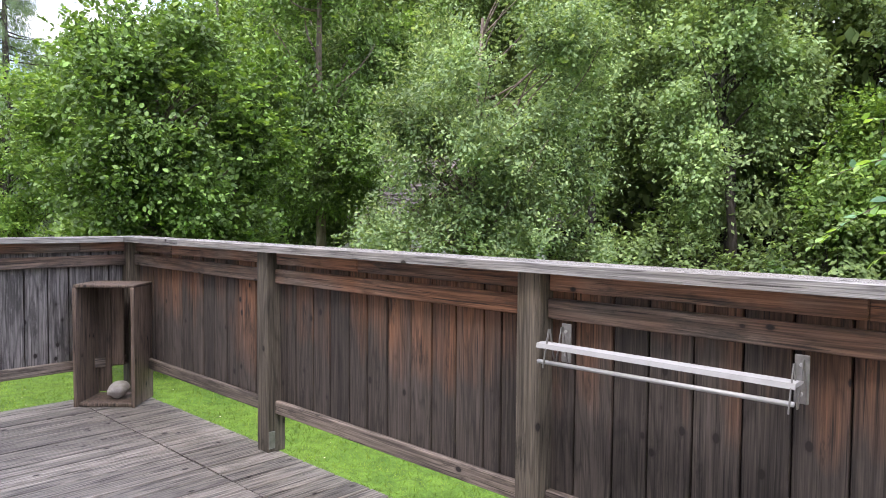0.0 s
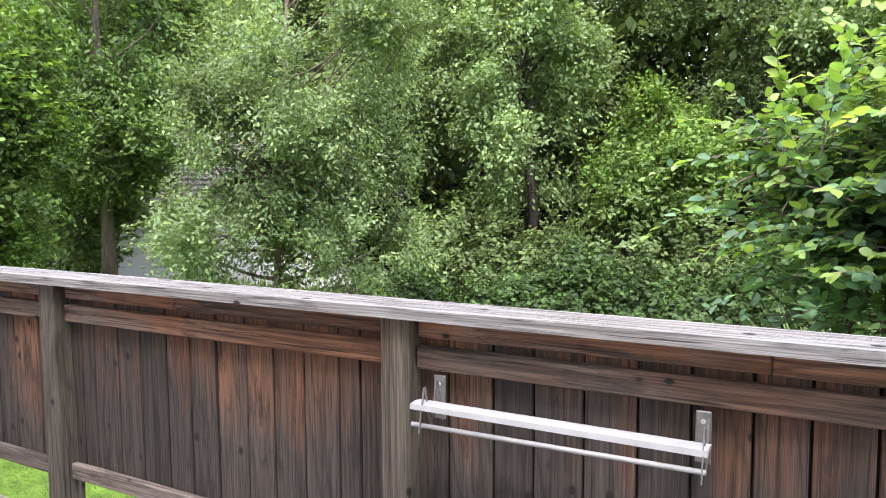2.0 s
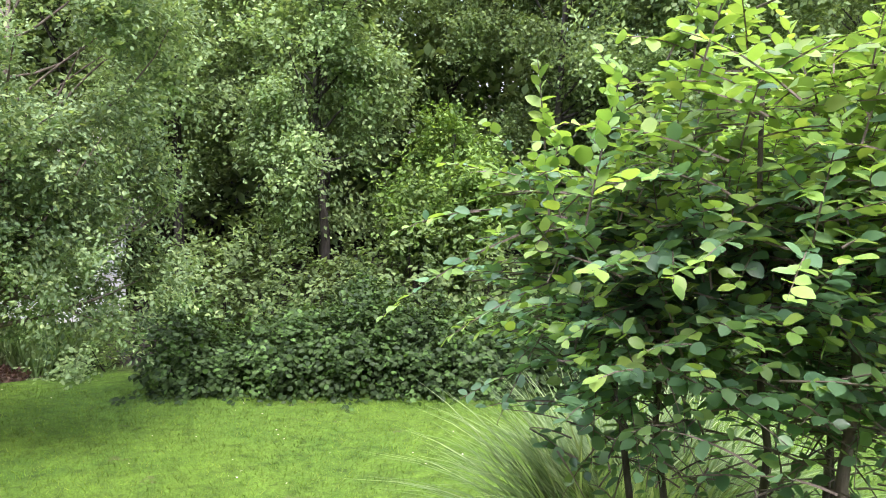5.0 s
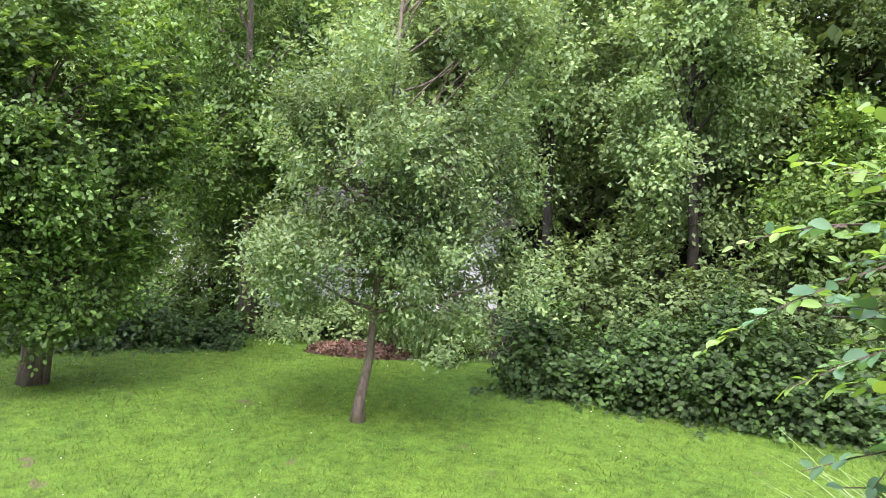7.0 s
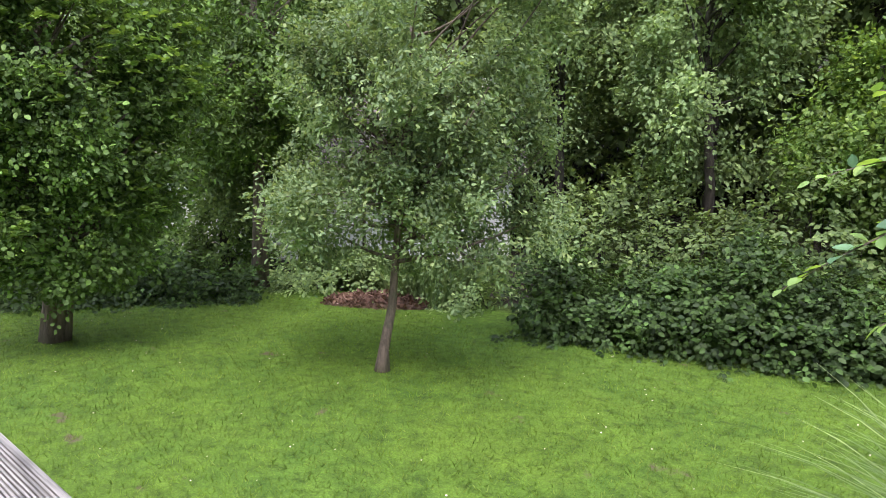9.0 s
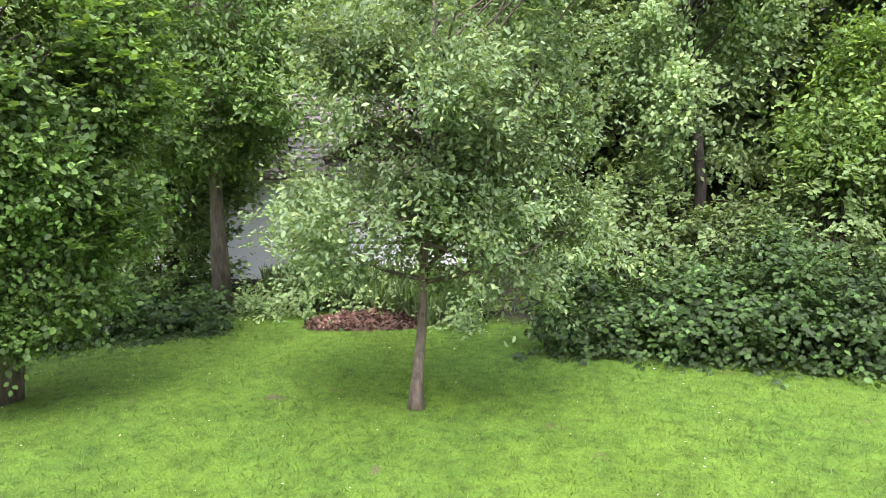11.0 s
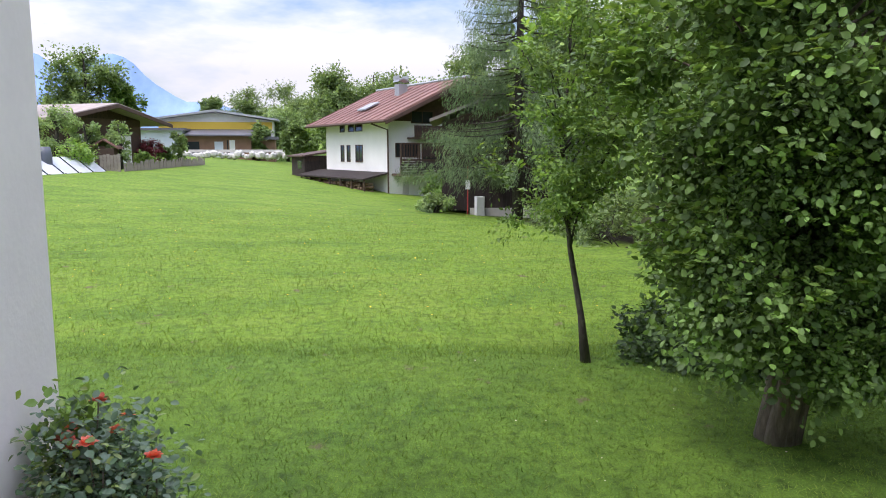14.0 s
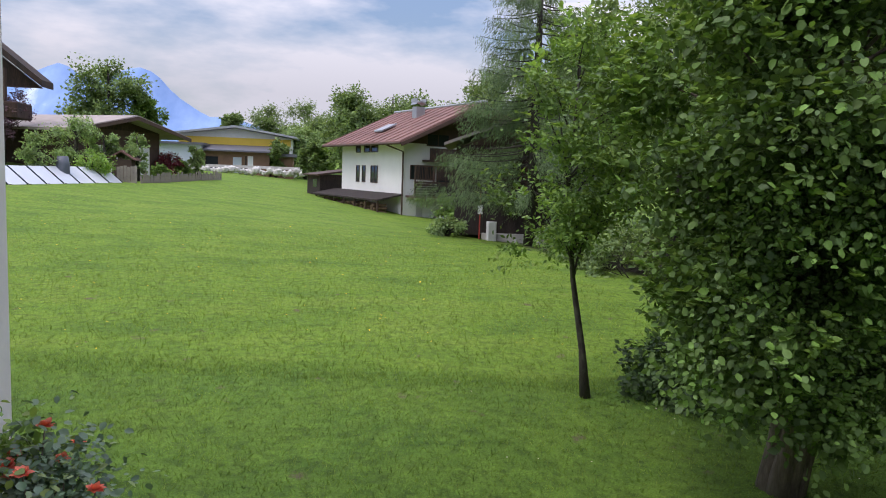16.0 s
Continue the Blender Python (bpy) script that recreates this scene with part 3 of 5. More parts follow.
def railing(name, label, length, posts, seams, caps, m, board_mat=None):
    """A boarded railing along local x, seen from local -y, with its posts, three rails, upright boards and cap."""
    top = empty(name, label, "railing", kind="structure", m=m)
    rng = random.Random(len(seams))
    for x, wd, kind in posts:
        p = block("post", (-wd / 2, wd / 2, -0.05, 0.05, -0.51, 0.475), WOOD_POST, top)
        p.matrix_basis = pose(x + wd / 2, 0.05, 0.51)
        if kind:
            part("bracket", worn(Buf().box(-0.003, 0.003, -0.017, 0.017, 0, 0.085).mesh("bracket", METAL_DULL), 0.001), top, "small zinc angle bracket", pose(x + wd + 0.004, 0.02, 0.02))
    spans = [(a[0] + a[1], b[0]) for a, b in zip(posts, posts[1:])]
    for x0, x1 in spans:
        for z0, z1, y0, y1, cuts in ((0.925, 0.985, 0.045, 0.072, 2), (0.835, 0.902, 0.036, 0.066, 1), (0.188, 0.252, 0.036, 0.066, 1)):
            edges = [x0 + 0.004, *([x0 + (x1 - x0) * rng.uniform(0.3, 0.45)] if cuts == 2 else []), x1 - 0.004]
            for a, b in zip(edges, edges[1:]):
                r = block("rail", (-(b - a) / 2 + 0.001, (b - a) / 2 - 0.001, y0, y1, z0 - 0.6, z1 - 0.6), WOOD_RAIL, top)
                r.matrix_basis = pose((a + b) / 2, rng.uniform(-0.002, 0.002), 0.6, 0, rng.uniform(-0.25, 0.25), 0)
    # added dark strip: blocks light through the gaps so the board joints read dark
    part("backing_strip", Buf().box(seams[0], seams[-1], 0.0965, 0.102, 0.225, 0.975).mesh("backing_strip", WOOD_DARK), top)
    for a, b in zip(seams, seams[1:]):
        wd = b - a
        bo = block("board", (-wd / 2 + 0.0036, wd / 2 - 0.0036, -0.009, 0.009, -0.385, 0.385), board_mat or WOOD_BOARD, top, bevel=0.003)
        bo.matrix_basis = pose((a + b) / 2, 0.083 + rng.uniform(-0.0025, 0.0025), 0.598, 0, rng.uniform(-0.06, 0.06), rng.uniform(-0.6, 0.6))
    for a, b in zip(caps, caps[1:]):
        bf = Buf()
        slots = np.linspace(-0.017, 0.106, 20)
        prof = [(-0.03, -0.034), (-0.03, -0.002), (-0.028, 0.0), *[q for y in slots for q in ((y, 0.0), (y + 0.0003, -0.006), (y + 0.0027, -0.006), (y + 0.003, 0.0))], (0.12, 0.0), (0.122, -0.002), (0.122, -0.034)]
        k = len(prof)
        L = (b - a) / 2 - 0.0015
        v = [(x, y, z) for x in (-L, L) for y, z in prof]
        f = [(i, i + 1, k + i + 1, k + i) for i in range(k - 1)] + [(k - 1, 0, k, 2 * k - 1)] + [tuple(range(k))[::-1], tuple(range(k, 2 * k))]
        part("cap_board", bf.add(v, f).mesh("cap_board", WOOD_CAP), top, "pale bleached grooved cap board", pose((a + b) / 2, 0, 1.02, 0, rng.uniform(-0.1, 0.1), rng.uniform(-0.06, 0.06)))
    return top


def seam_run(known, end, seed):
    rng, out = random.Random(seed), list(known)
    while out[-1] < end:
        out.append(out[-1] + rng.uniform(0.115, 0.145))
    return out


SEAMS = [-0.21, -0.07, 0.07, 0.2, 0.33, 0.46, 0.59, 0.715, 0.84, 0.98, 1.1, 1.27, 1.41, 1.55, 1.63, 1.77, 1.9, 2.04, 2.16, 2.29, 2.43, 2.55, 2.68, 2.82, 2.9, 3.0, 3.09, 3.21, 3.35, 3.47, 3.61, 3.75, 3.88, 4.02]
railing("railing_1", "boarded railing of weathered dark brown upright planks with grey cap", 8, [(-0.23, 0.10, 0), (1.405, 0.095, 1), (3.025, 0.095, 0), (6.2, 0.095, 1)], seam_run(SEAMS, 6.2, 3), [-0.26, 0.62, 6.4, 8.0], pose(0, 0, 0))
A_SEAMS = [0.0, 0.09, 0.2, 0.33, 0.45, 0.58, 0.71]
railing("railing_2", "short boarded railing of grey weathered planks at the deck end", 2.5, [(-0.03, 0.02, 0), (0.84, 0.095, 1)], seam_run(A_SEAMS, 0.8, 8), [0.035, 0.945], pose(-0.14, 0.0, 0, 0, 0, -90) @ Matrix.Scale(-1, 4, (0, 1, 0)), board_mat=WOOD_SILVER)


def crate():
    c = empty("wooden_crate", "open brown wooden box standing on end in the deck corner", "crate", m=pose(-0.04, -0.36, 0.002, 0, 0, 44))
    W, D, H = 0.36, 0.27, 0.72
    block("side_panel", (0, 0.016, 0, D, 0, H), WOOD_CRATE, c)
    block("side_panel", (W - 0.016, W, 0, D, 0, H), WOOD_CRATE, c)
    block("top_panel", (-0.004, W + 0.004, -0.006, D, H, H + 0.018), WOOD_CRATE, c)
    block("bottom_panel", (0.016, W - 0.016, 0, D, 0.0, 0.022), WOOD_CRATE, c)
    for a, b in ((0.018, 0.10), (0.102, 0.18)):
        block("back_slat", (a, b, D - 0.012, D, 0.2 if a > 0.1 else 0.03, H - 0.002), WOOD_CRATE, c)
    for x in (-0.005, W - 0.017):
        block("edge_strip", (x, x + 0.022, -0.014, -0.002, 0, H), WOOD_CRATE, c, bevel=0.002)
    return c


crate()


def stone(name, label, x, y, z, r, seed, squash=0.75):
    bm = bmesh.new()
    bmesh.ops.create_icosphere(bm, subdivisions=3, radius=r)
    for v in bm.verts:
        v.co *= 1 + 0.5 * noise.noise(v.co / r * 0.9 + Vector((seed, 0, 0))) + 0.16 * noise.noise(v.co / r * 3 + Vector((0, seed, 0)))
        v.co.z *= squash
    low = min(v.co.z for v in bm.verts)
    for v in bm.verts:
        v.co.z -= low
    me = bpy.data.meshes.new(name)
    bm.to_mesh(me)
    bm.free()
    me.materials.append(ROCK)
    me.polygons.foreach_set("use_smooth", [True] * len(me.polygons))
    return tagged(part(name, me, None, "", pose(x, y, z)), label, "stone")


stone("stone", "rough pale grey stone lying inside the wooden box", 0.02, -0.13, 0.026, 0.058, 2.3)


def drying_rack():
    r = empty("drying_rack", "folding white metal clothes airer fixed to the railing", "clothes rack", m=pose(0, 0, 0))
    for x in (3.205, 3.915):
        p = block("mount_plate", (x - 0.018, x + 0.018, 0.029, 0.036, 0.70, 0.825), METAL_DULL, r, bevel=0.002)
        for z in (0.725, 0.80):
            b = Buf().tube([(x, 0.030, z), (x, 0.024, z)], [0.006, 0.005], 8)
            part("screw", b.mesh("screw", METAL_PALE), p)
    for x in (3.225, 3.935):
        for k in range(4):
            b = Buf()
            y0 = -0.108 + k * 0.034
            b.box(x - 0.0015, x + 0.0015, y0 - 0.003, y0 + 0.003, -0.06, 0.06)
            s = part("scissor_arm", b.mesh("scissor_arm", METAL_DULL), r)
            s.matrix_basis = pose(0, 0, 0.765, 0, 0, 0) @ Matrix.Translation((0, y0, 0)) @ pose(0, 0, 0, 14 if k % 2 else -14) @ Matrix.Translation((0, -y0, 0))
    x0, x1 = 3.19, 3.945
    b = Buf()
    prof = [(-0.108, 0.779), (-0.078, 0.781), (-0.050, 0.776), (-0.050, 0.771), (-0.105, 0.768), (-0.111, 0.765)]
    v = [(x, y, z) for x in (x0, x1) for y, z in prof]
    k = len(prof)
    b.add(v, [(i, (i + 1) % k, k + (i + 1) % k, k + i) for i in range(k)] + [tuple(range(k))[::-1], tuple(range(k, 2 * k))])
    part("top_bar", b.mesh("top_bar", METAL_PALE), r, "flat pale metal bar")
    part("front_rod", Buf().tube([(x0, -0.10, 0.721), (x1 - 0.005, -0.10, 0.727)], [0.0065, 0.0065], 10).mesh("front_rod", METAL_PALE, True), r)


drying_rack()


def own_house():
    h = empty("house", "white rendered house wall beside the deck", "house", kind="structure")
    part("wall", worn(Buf().box(-5.44, 9.5, -3.46, HOUSE_Y, -1.7, 5.4).mesh("wall", RENDER_WHITE), 0.012, 2), h)
    part("wall", worn(Buf().box(-5.44, -5.06, -11, -3.46, -1.7, 5.4).mesh("wall", RENDER_WHITE), 0.012, 2), h)
    part("wall", Buf().box(9.12, 9.5, -11, -3.46, -1.7, 5.4).mesh("wall", RENDER_WHITE), h)
    part("wall", Buf().box(-5.44, 9.5, -11.4, -11, -1.7, 5.4).mesh("wall", RENDER_WHITE), h)
    rf = Buf()
    prof = [(-12.4, 5.2), (-7, 7.4), (-2.7, 5.25), (-2.7, 5.47), (-7, 7.65), (-12.4, 5.42)]
    v = [(x, y, z) for x in (-6.0, 10.2) for y, z in prof]
    rf.add(v, [(i, (i + 1) % 6, 6 + (i + 1) % 6, 6 + i) for i in range(6)] + [(0, 1, 2, 3, 4, 5)[::-1], (6, 7, 8, 9, 10, 11)])
    part("roof", rf.mesh("roof", WOOD_DARK), h)


own_house()

# ---- garden trees ----
tree("garden_tree", "dense broad-leaved tree with low bright green crown on the lawn", "tree",
     [(-7.6, 3.5, -1.56), (-7.58, 3.5, -1.0), (-7.55, 3.52, -0.1), (-7.5, 3.5, 1.4), (-7.5, 3.5, 3.6)],
     [((-7.4, 3.65, 2.6), (2.2, 2.3, 2.6), 1.0), ((-7.35, 3.65, 0.65), (1.75, 1.8, 1.4), 0.5)], LEAF_MAPLE, BARK, 1080, 66, 0.36, 0.08, 11, 70, LEAF_FULL, 0.14, stems=4, fork=0.16, low=-0.95, puffs=48, loose=0.22, hollow=0.3, rise=0.5, droop=0.05, shoots=560, shoot_leaf=0.1, shoot_mat=LEAF_YOUNG)
tree("apple_tree", "grey-green apple tree with slender leaning trunk on the lawn", "tree",
     [(-2.95, 6.1, -1.56), (-2.97, 6.15, -1.2), (-3.06, 6.38, -0.65), (-3.05, 6.45, 0.3), (-2.95, 6.5, 1.8), (-2.8, 6.5, 4.2)],
     [((-2.55, 6.65, 2.9), (1.95, 1.95, 2.5), 0.85), ((-3.35, 6.0, 0.7), (1.75, 1.6, 0.75), 0.26), ((-2.3, 6.8, 0.55), (1.6, 1.5, 0.9), 0.25), ((-2.85, 6.5, 1.9), (1.2, 1.2, 1.5), 0.25)], LEAF_APPLE, BARK, 860, 56, 0.34, 0.068, 12, 80, LEAF_LONG, 0.085, fork=0.3, hollow=0.25, puffs=30, loose=0.24, rise=0.75, shoots=260, shoot_leaf=0.075, shoot_mat=LEAF_APPLE)
tree("young_tree", "slim young tree with a narrow light green crown", "tree",
     [(-10.7, 2.54, -1.58), (-10.75, 2.46, -0.8), (-10.85, 2.3, 0.2), (-10.85, 2.15, 1.5), (-10.75, 2.2, 3.3)],
     [((-10.75, 2.3, 2.45), (1.0, 1.0, 1.9), 0.85), ((-10.65, 1.75, 1.15), (0.7, 0.7, 0.6), 0.12)], LEAF_YOUNG, BARK_DARK, 260, 50, 0.28, 0.075, 13, 30, LEAF_LONG, 0.062, puffs=22, rise=0.8, fork=0.2, shoots=60, shoot_leaf=0.11, shoot_mat=LEAF_SHOOT)
tree("tall_dark_tree", "tall dark tree with a straight grey trunk at the lawn edge", "tree",
     [(-9.5, 8.4, -1.6), (-9.5, 8.4, 0.6), (-9.5, 8.35, 2.5), (-9.45, 8.3, 5), (-9.4, 8.3, 9)],
     [((-9.6, 8.9, 5.8), (2.9, 2.5, 3.8), 1.0), ((-9.3, 8.3, 2.35), (2.2, 1.8, 1.6), 0.55)], LEAF_MAPLE, BARK, 800, 54, 0.45, 0.11, 14, 36, LEAF_LONG, 0.15, hollow=0.2, puffs=34, shoots=220, shoot_leaf=0.13, shoot_mat=LEAF_YOUNG)

# ---- woodland edge ----
rngw = random.Random(7)
WOOD = [(-5.6, 14.2, 10.5, 2.7, LEAF_WOOD), (-2.1, 14.3, 9.0, 2.1, LEAF_WOOD), (-3.4, 17.5, 12.5, 2.9, LEAF_DARK), (0.85, 14.3, 4.9, 1.5, LEAF_YOUNG), (2.9, 17.5, 12, 2.9, LEAF_DARK), (5.8, 16.2, 11, 2.8, LEAF_WOOD),
        (9, 15, 12, 3.0, LEAF_DARK), (-8.2, 17.5, 11, 2.8, LEAF_DARK), (-14.0, 11.2, 10, 2.6, LEAF_DARK), (-17.0, 9.8, 10, 2.8, LEAF_WOOD), (-13.5, 19.5, 13, 3.0, LEAF_DARK), (-19.5, 14, 13, 3.2, LEAF_DARK), (11.5, 11.5, 10, 3, LEAF_DARK), (12.5, 6, 9, 2.6, LEAF_WOOD), (-11.4, 8.7, 5.4, 1.7, LEAF_DARK),
        (-24, 10.5, 11, 3.0, LEAF_DARK), (-0.6, 20, 14, 3.2, LEAF_DARK), (6, 20.5, 14, 3.2, LEAF_DARK), (-7, 22, 15, 3.4, LEAF_WOOD)]
for i, (x, y, h, r, lm) in enumerate(WOOD):
    z0 = float(ground_z(np.array(x), np.array(y))) - 0.1
    tree("woodland_tree", "leafy deciduous tree in the wood behind the garden", "tree",
         [(x, y, z0), (x + rngw.uniform(-0.2, 0.2), y, z0 + h * 0.25), (x + rngw.uniform(-0.4, 0.4), y + 0.2, z0 + h * 0.6), (x, y, z0 + h * 0.95)],
         [((x, y, z0 + h * 0.62), (r, r, h * 0.42), 1.0)], lm, BARK_DARK, 560, 52, 0.5, 0.11, 100 + i, 18, LEAF_SMALL, 0.14, hollow=0.15, puffs=30, loose=0.27, group="woodland trees")


def leaf_bank(name, label, line, depth, height, n, leaf, material, seed, category="hedge", shape=LEAF_SMALL, kind=""):
    """A bank of leaves along a line on the ground, rounded at the top, uneven, with stems inside."""
    rng = np.random.default_rng(seed)
    line = np.array(line, float)
    seg = np.linalg.norm(np.diff(line, axis=0), axis=1)
    s = np.concatenate([[0], np.cumsum(seg)])
    k = n // 24
    u = rng.random(k) * s[-1]
    cx, cy = np.interp(u, s, line[:, 0]), np.interp(u, s, line[:, 1])
    tx, ty = np.interp(u + 0.1, s, line[:, 0]) - np.interp(u - 0.1, s, line[:, 0]), np.interp(u + 0.1, s, line[:, 1]) - np.interp(u - 0.1, s, line[:, 1])
    tn = np.hypot(tx, ty) + 1e-9
    nx, ny = -ty / tn, tx / tn
    a = rng.uniform(0, math.pi, k)
    hh = np.interp(u, [0, s[-1] * 0.35], height) * (0.8 + 0.2 * np.sin(u * 1.7 + seed) + 0.12 * np.sin(u * 4.1))
    rr = 0.55 + 0.5 * rng.random(k) ** 0.5
    off = -np.cos(a) * depth / 2 * rr
    zz = np.clip(np.sin(a) ** 0.6, 0.02, 1) * hh * (0.15 + 0.85 * rng.random(k) ** 0.6)
    c = np.stack([cx + nx * off, cy + ny * off, ground_z(cx, cy) + zz], -1)
    out = np.stack([nx * off, ny * off, 0.3 * zz], -1)
    out /= np.linalg.norm(out, axis=1, keepdims=True) + 1e-6
    way = out + np.array([0, 0, -0.1]) + rng.normal(size=(k, 3)) * 0.45
    side = np.cross(way, out * 0.3 + np.array([0, 0, 1.0]) + rng.normal(size=(k, 3)) * 0.3)
    side /= np.linalg.norm(side, axis=1, keepdims=True)
    # sprays reaching outwards and hanging at the tips, leaves in two ranks
    t, flip = rng.random((k, 24, 1)), np.where(rng.random((k, 24, 1)) < 0.5, 1, -1)
    reach = 0.25 + 0.2 * rng.random((k, 1, 1))
    pos = c[:, None] + way[:, None] * (t - 0.3) * reach * 1.6 + side[:, None] * flip * (1.1 - t) * reach * 0.6 * rng.random((k, 24, 1)) + rng.normal(size=(k, 24, 3)) * 0.05
    pos[..., 2] -= 0.3 * t[..., 0] ** 2 * reach[..., 0]
    pos = pos.reshape(-1, 3)
    pos[:, 2] = np.maximum(pos[:, 2], ground_z(pos[:, 0], pos[:, 1]) + 0.03)
    along = (way[:, None] * 0.55 + side[:, None] * flip * 0.7).reshape(-1, 3) + rng.normal(size=pos.shape) * 0.3
    along[:, 2] -= 0.3
    up = rng.normal(size=pos.shape) * 0.35 + np.array([0, 0, 0.8]) + np.repeat(out, 24, 0) * 0.6
    top = empty(name, label, category, kind=kind)
    b = Buf()
    for j in range(max(6, k // 9)):
        i = rng.integers(k)
        base = np.array([cx[i], cy[i], float(ground_z(cx[i], cy[i])) - 0.05])
        limbs(b, rng, base, [c[i]], 0.02, 0.006, 0.1, 4)
    tagged(part("branchwork", b.mesh("branchwork", BARK_DARK), top), kind="stuff")
    part("foliage", leaf_mesh("foliage", pos, along, up, leaf * (0.6 + 0.8 * rng.random(len(pos))), material, shape), top)
    return top


leaf_bank("hedge", "dense dark green broad-leaved hedge along the lawn", [(-3.2, 10.0), (-0.4, 10.9), (2.2, 11.7), (5.5, 12.8), (9, 13.6)], 1.9, (1.4, 1.75), 62000, 0.09, LEAF_HEDGE, 21, shape=LEAF_FULL)
leaf_bank("undergrowth", "low dark bramble and nettle undergrowth at the lawn edge", [(-11.4, 3.6), (-10.4, 5.4), (-9.4, 7.0), (-8.8, 7.8)], 1.5, (0.85, 0.85), 14000, 0.10, LEAF_HEDGE, 22, "undergrowth", kind="stuff")
leaf_bank("undergrowth", "rank green weeds growing behind the leaf pile", [(-9.2, 8.9), (-7.6, 9.4), (-6.3, 10.2), (-4.6, 10.4)], 1.3, (0.75, 0.9), 8000, 0.085, LEAF_WOOD, 23, "undergrowth", kind="stuff")
leaf_bank("undergrowth", "tangled shade undergrowth below the woodland trees", [(-4.6, 12.8), (0, 13.6), (5, 14.8), (9, 15)], 2.6, (2.9, 3.3), 44000, 0.11, LEAF_DARK, 24, "undergrowth", kind="stuff")
leaf_bank("undergrowth", "wild bushes between the young tree and the neighbouring barn", [(-21, 7.8), (-24, 8.2), (-30, 8.6)], 2.0, (1.5, 1.7), 8000, 0.14, LEAF_DARK, 25, "undergrowth", kind="stuff")


leaf_bank("undergrowth", "tall leafy bushes between the lawn trees and the outbuilding", [(-15, 7.2), (-12.6, 8.3), (-10.7, 9.5)], 1.6, (2.4, 2.2), 9000, 0.12, LEAF_MAPLE, 26, "undergrowth", kind="stuff")


def far_wood():
    rng = np.random.default_rng(31)
    n = 7200
    x = rng.uniform(-45, 34, n)
    y = rng.uniform(19, 30, n)
    z = ground_z(x, y) + rng.uniform(0.2, 15, n)
    d = np.stack([np.zeros(n), -np.ones(n), np.full(n, 0.4)], -1)
    pos = (np.stack([x, y, z], -1)[:, None] + rng.normal(size=(n, 36, 3)) * np.array([0.8, 0.8, 0.5])).reshape(-1, 3)
    along = rng.normal(size=(len(pos), 3)) + np.repeat(d, 36, 0) * 0.5
    up = rng.normal(size=(len(pos), 3)) * 0.5 + np.array([0, 0, 1.0])
    tagged(new("far_wood", leaf_mesh("far_wood", pos, along, up, rng.uniform(0.24, 0.48, len(pos)), LEAF_DARK)), "dark green forest rising behind the garden trees", "forest", kind="stuff")


far_wood()


